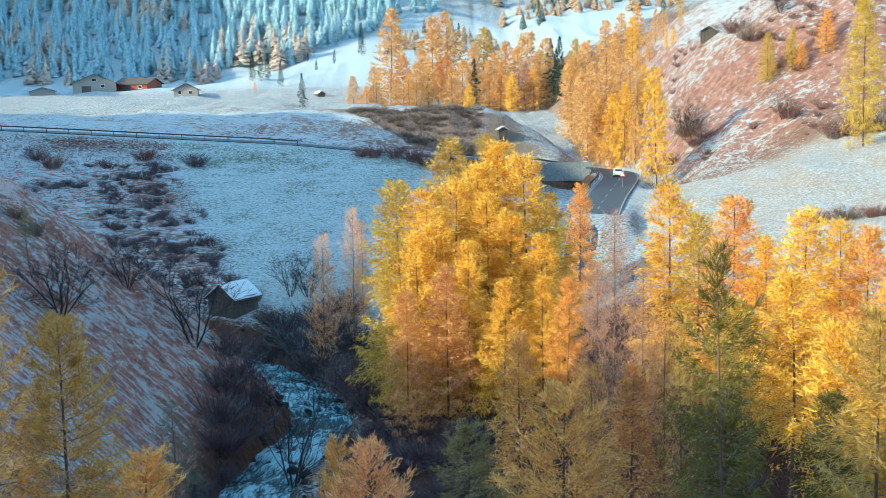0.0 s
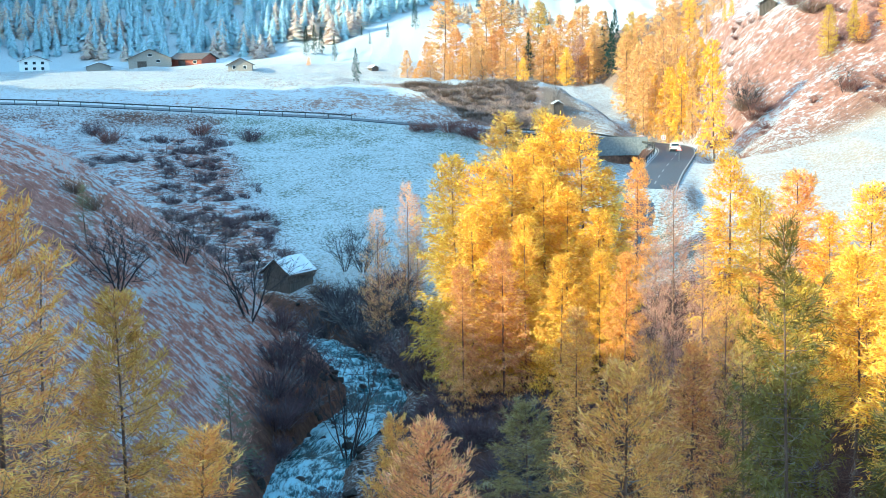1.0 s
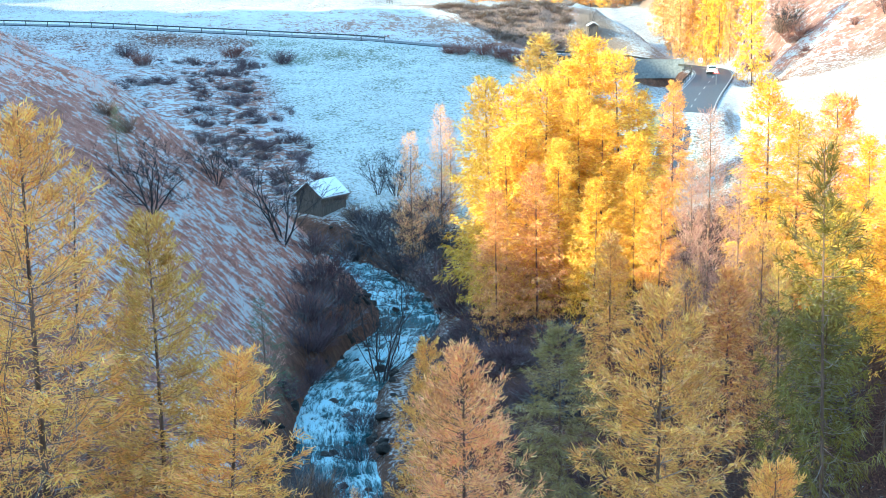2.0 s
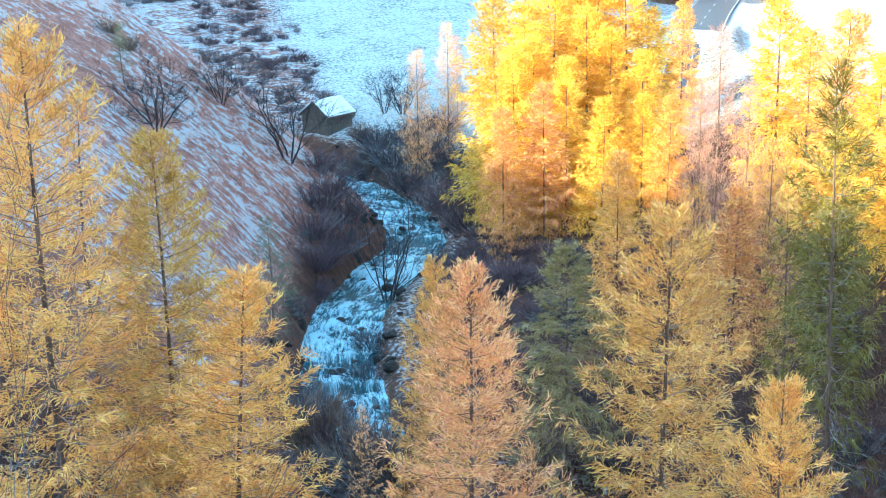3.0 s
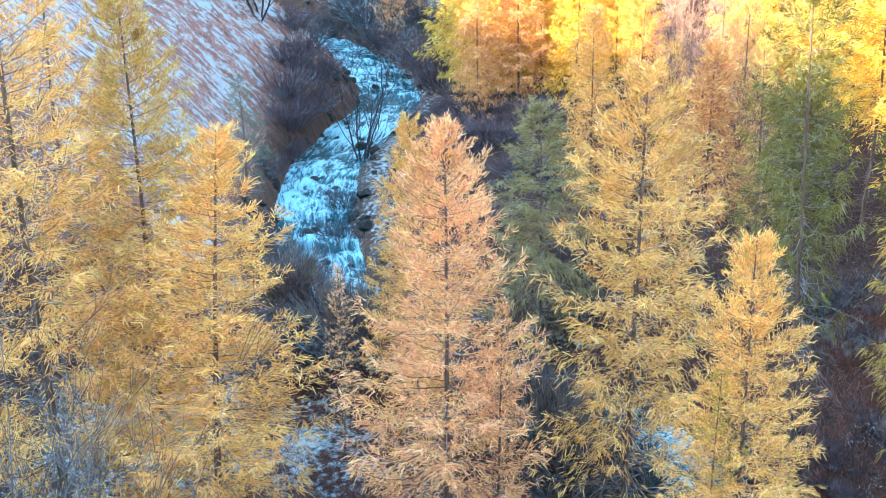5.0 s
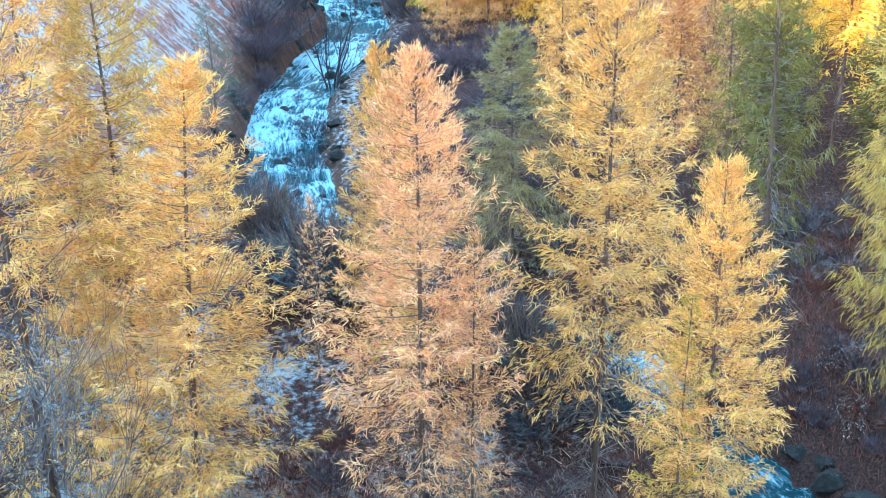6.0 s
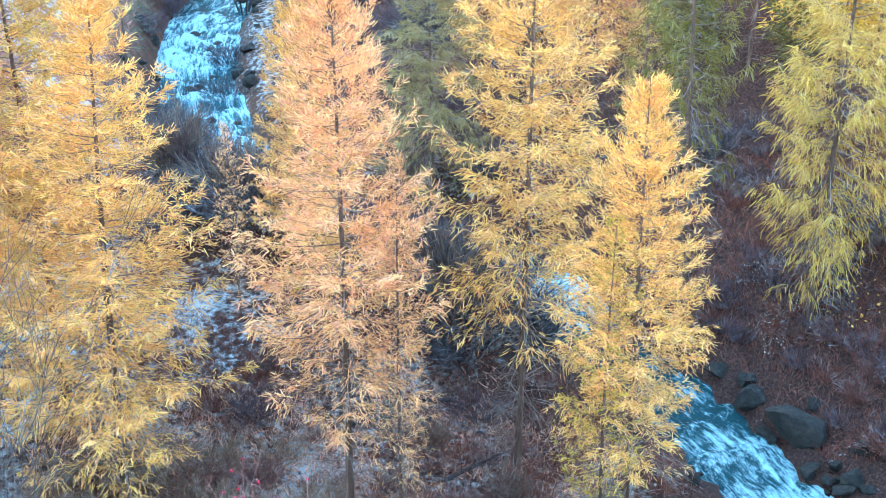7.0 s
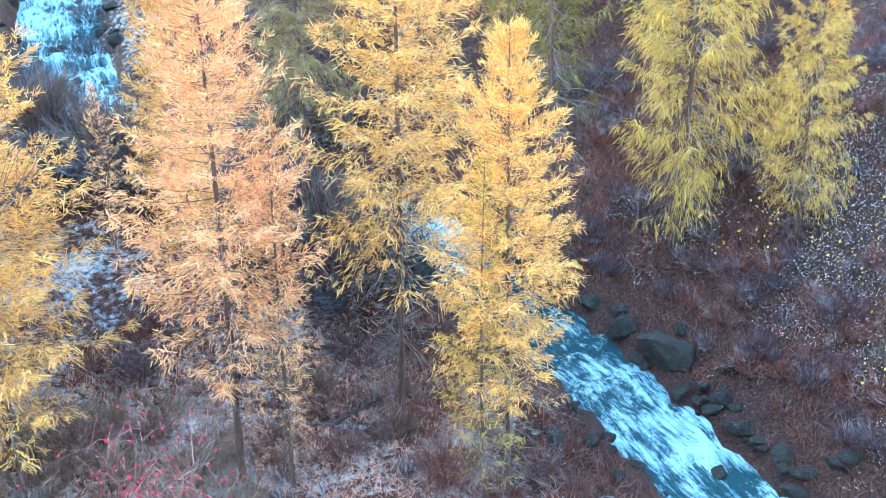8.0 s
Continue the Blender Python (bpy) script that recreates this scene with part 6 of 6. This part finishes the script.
thicket("scrub", "dark brown leafless scrub on the snowy slope", 1000, -75, -22, 138, 212, in_scrub, (0.45, 1.3), PLUM, 71)
thicket("hollow_scrub", "dark leafless scrub in the hollow behind the steep bank", 330, -62, -24, 118, 140, lambda x, y: (lattice(x, y, 7, 64) > -0.4) & (stream_gap(x, y) < -4) & (y > 126 + 0.1 * (x + 40)), (0.6, 1.7), DUSK, 73)
thicket("hill_thicket", "reddish-brown leafless scrub on the rocky hillside", 420, 35, 90, 200, 262, lambda x, y: lattice(x, y, 10, 65) + 0.5 * lattice(x, y, 4, 66) > -0.05, (0.4, 1.4), RED, 74)
thicket("red_undergrowth", "dense red-brown leafless undergrowth on the far bank", 330, 11, 33, 29, 60, lambda x, y: (stream_gap(x, y) > 3.4) & (lattice(x, y, 2.5, 67) > -0.4), (0.4, 1.0), RUSSET, 75)
thicket("plum_undergrowth", "dense dark plum leafless undergrowth on the far bank", 250, 9, 33, 32, 64, lambda x, y: (stream_gap(x, y) > 3.2) & (lattice(x, y, 2.5, 68) > -0.3), (0.5, 1.2), PLUM, 76)
thicket("near_undergrowth", "red-brown leafless undergrowth beneath the near larches", 260, -13, 11, 29, 47, lambda x, y: (stream_gap(x, y) < -3.2) & (lattice(x, y, 2.5, 69) > -0.2), (0.3, 0.9), RUSSET, 77)
thicket("dry_brush", "pale dry brush beneath the near larches", 150, -14, -2, 26, 40, lambda x, y: lattice(x, y, 2.5, 79) > -0.3, (0.5, 1.3), STRAW, 79)
thicket("waterside_thicket", "dark grey leafless thicket along the near stream bank", 120, -16, 14, 44, 70, lambda x, y: (stream_gap(x, y) < -3.0) & (stream_gap(x, y) > -8.0), (1.4, 2.6), DUSK, 78, BUSHES)
thicket("bank_scrub", "dark leafless scrub on the bank below the plateau", 170, -17, 9, 236, 250, below_plateau, (0.5, 1.3), BROWN, 72)
rng = np.random.default_rng(21)
for k in range(120):
    x, y = (rng.uniform(11, 31), rng.uniform(32, 58)) if k % 3 else (rng.uniform(-12, 8), rng.uniform(30, 50))
    g = float(stream_gap(np.array(x), np.array(y)))
    if abs(g) > 3.9:
        bush(x, y, rng.uniform(0.45, 0.95), (RED, BROWN, PLUM, PLUM, RED, PLUM)[k % 6], rng.uniform(0.9, 1.5), "in the undergrowth of the wood", True)
for k in range(34):
    x, y = rng.uniform(-5, 17), rng.uniform(58, 92)
    if float(stream_gap(np.array(x), np.array(y))) > 4:
        bush(x, y, rng.uniform(1.5, 2.6), (PLUM, DUSK, PLUM, RED)[k % 4], 1.5, "under the larches")
for k in range(16):
    y = 47 + k * 1.25
    sl = float(stream_x(y + 0.5) - stream_x(y - 0.5))
    n = math.sqrt(1 + sl * sl)
    g = -4.6 - (k % 3) * 0.7
    bush(float(stream_x(y)) + g / n, y - g * sl / n, 2.6 + 0.5 * (k % 3), (DUSK, PLUM, BROWN)[k % 3], 0.9, "on the near stream bank")


def fallen_log(long, r=0.09):
    b = Build()
    s = np.linspace(0, 1, 7)
    b.tube(np.stack([long * (s - 0.5), 0.05 * np.sin(s * 5), 0.04 * np.cos(s * 4)], -1), r * (1 - 0.6 * s), 7)
    log = new("fallen_log", b.mesh("fallen_log", DARKBARK))
    for k in range(6):
        p = long * (0.1 * k - 0.2)
        b = Build()
        b.tube([(p, 0, 0), (p + 0.2, 0.25 * (-1) ** k, 0.2), (p + 0.35, 0.5 * (-1) ** k, 0.3)], [0.02, 0.014, 0.006], 4)
        part("branch", b, DARKBARK, log)
    return log


tagged(fallen_log(3.2), "thin dead larch stem lying on the ground", "log").matrix_world = pose(2.3, 38.7, 1.03, 0, 3, 40)
tagged(fallen_log(3.0), "thin dead larch stem lying on the ground", "log").matrix_world = pose(-0.5, 42.2, 1.23, 0, -1, 150)
tagged(fallen_log(3.4), "thin dead larch stem lying on the ground", "log").matrix_world = pose(0.0, 42.9, 1.23, 0, 2, 170)
tagged(fallen_log(2.6), "thin dead larch stem lying on the ground", "log").matrix_world = pose(-1.2, 41.6, 1.23, 0, 3, 20)
tagged(fallen_log(3.0), "thin dead larch stem lying on the ground", "log").matrix_world = pose(13.3, 36.6, -0.70, 0, -4, 50)
tagged(fallen_log(3.5), "thin dead larch stem lying on the ground", "log").matrix_world = pose(2.0, 45.1, 1.20, 0, -3, 45)
tagged(fallen_log(2.4), "thin dead larch stem lying on the ground", "log").matrix_world = pose(0.4, 41.7, 1.21, 0, 5, 100)


# ---- rose bush below the viewer ----
def rose_bush(x, y, tall, wide, seed, berries):
    rng = np.random.default_rng(seed)
    base = new("rose_bush")
    z = float(rough_height(np.array(x), np.array(y)))
    base.matrix_world = pose(x, y, z, 0, 0, 0)
    red = plain("rose_hip_red", (0.6, 0.035, 0.07), 0.3, 30, 0.2)
    tips = []
    b = Build()
    for k in range(34):
        a = rng.uniform(0, 6.28)
        d = np.array([wide * np.cos(a), wide * np.sin(a), 0]) * rng.uniform(0.2, 1.0)
        s = np.linspace(0, 1, 7)
        h = tall * rng.uniform(0.6, 1.05)
        p = np.outer(s ** 1.3, d) + np.outer(h * np.sin(s * 1.75) / np.sin(1.57), [0, 0, 1])
        b.tube(p, 0.006 * (1 - 0.75 * s), 4)
        for _ in range(9):
            j = rng.integers(2, 7)
            e = p[j] + rng.normal(0, 0.16, 3) + [0, 0, 0.08]
            b.tube([p[j], (p[j] + e) / 2 + [0, 0, 0.03], e], [0.004, 0.003, 0.002], 3)
            tips.append(e)
    tagged(part("stem_system", b, TWIG, base), kind="stuff").color = (0.3, 0.13, 0.11, 1)
    bm = bmesh.new()
    bmesh.ops.create_uvsphere(bm, u_segments=8, v_segments=6, radius=0.012)
    for v in bm.verts:
        v.co.z *= 1.35
    hip = bpy.data.meshes.new("rose_hip")
    bm.to_mesh(hip)
    bm.free()
    hip.materials.append(red)
    for k in rng.choice(len(tips), berries, replace=False):
        part("rose_hip", hip, None, base, "red rose hip").location = Vector(tips[k]) - Vector((0, 0, 0.02))
    return tagged(base, "wild rose bush with red hips on the embankment", "bush")


rose_bush(-1.25, 8.2, 2.3, 0.85, 3, 190)
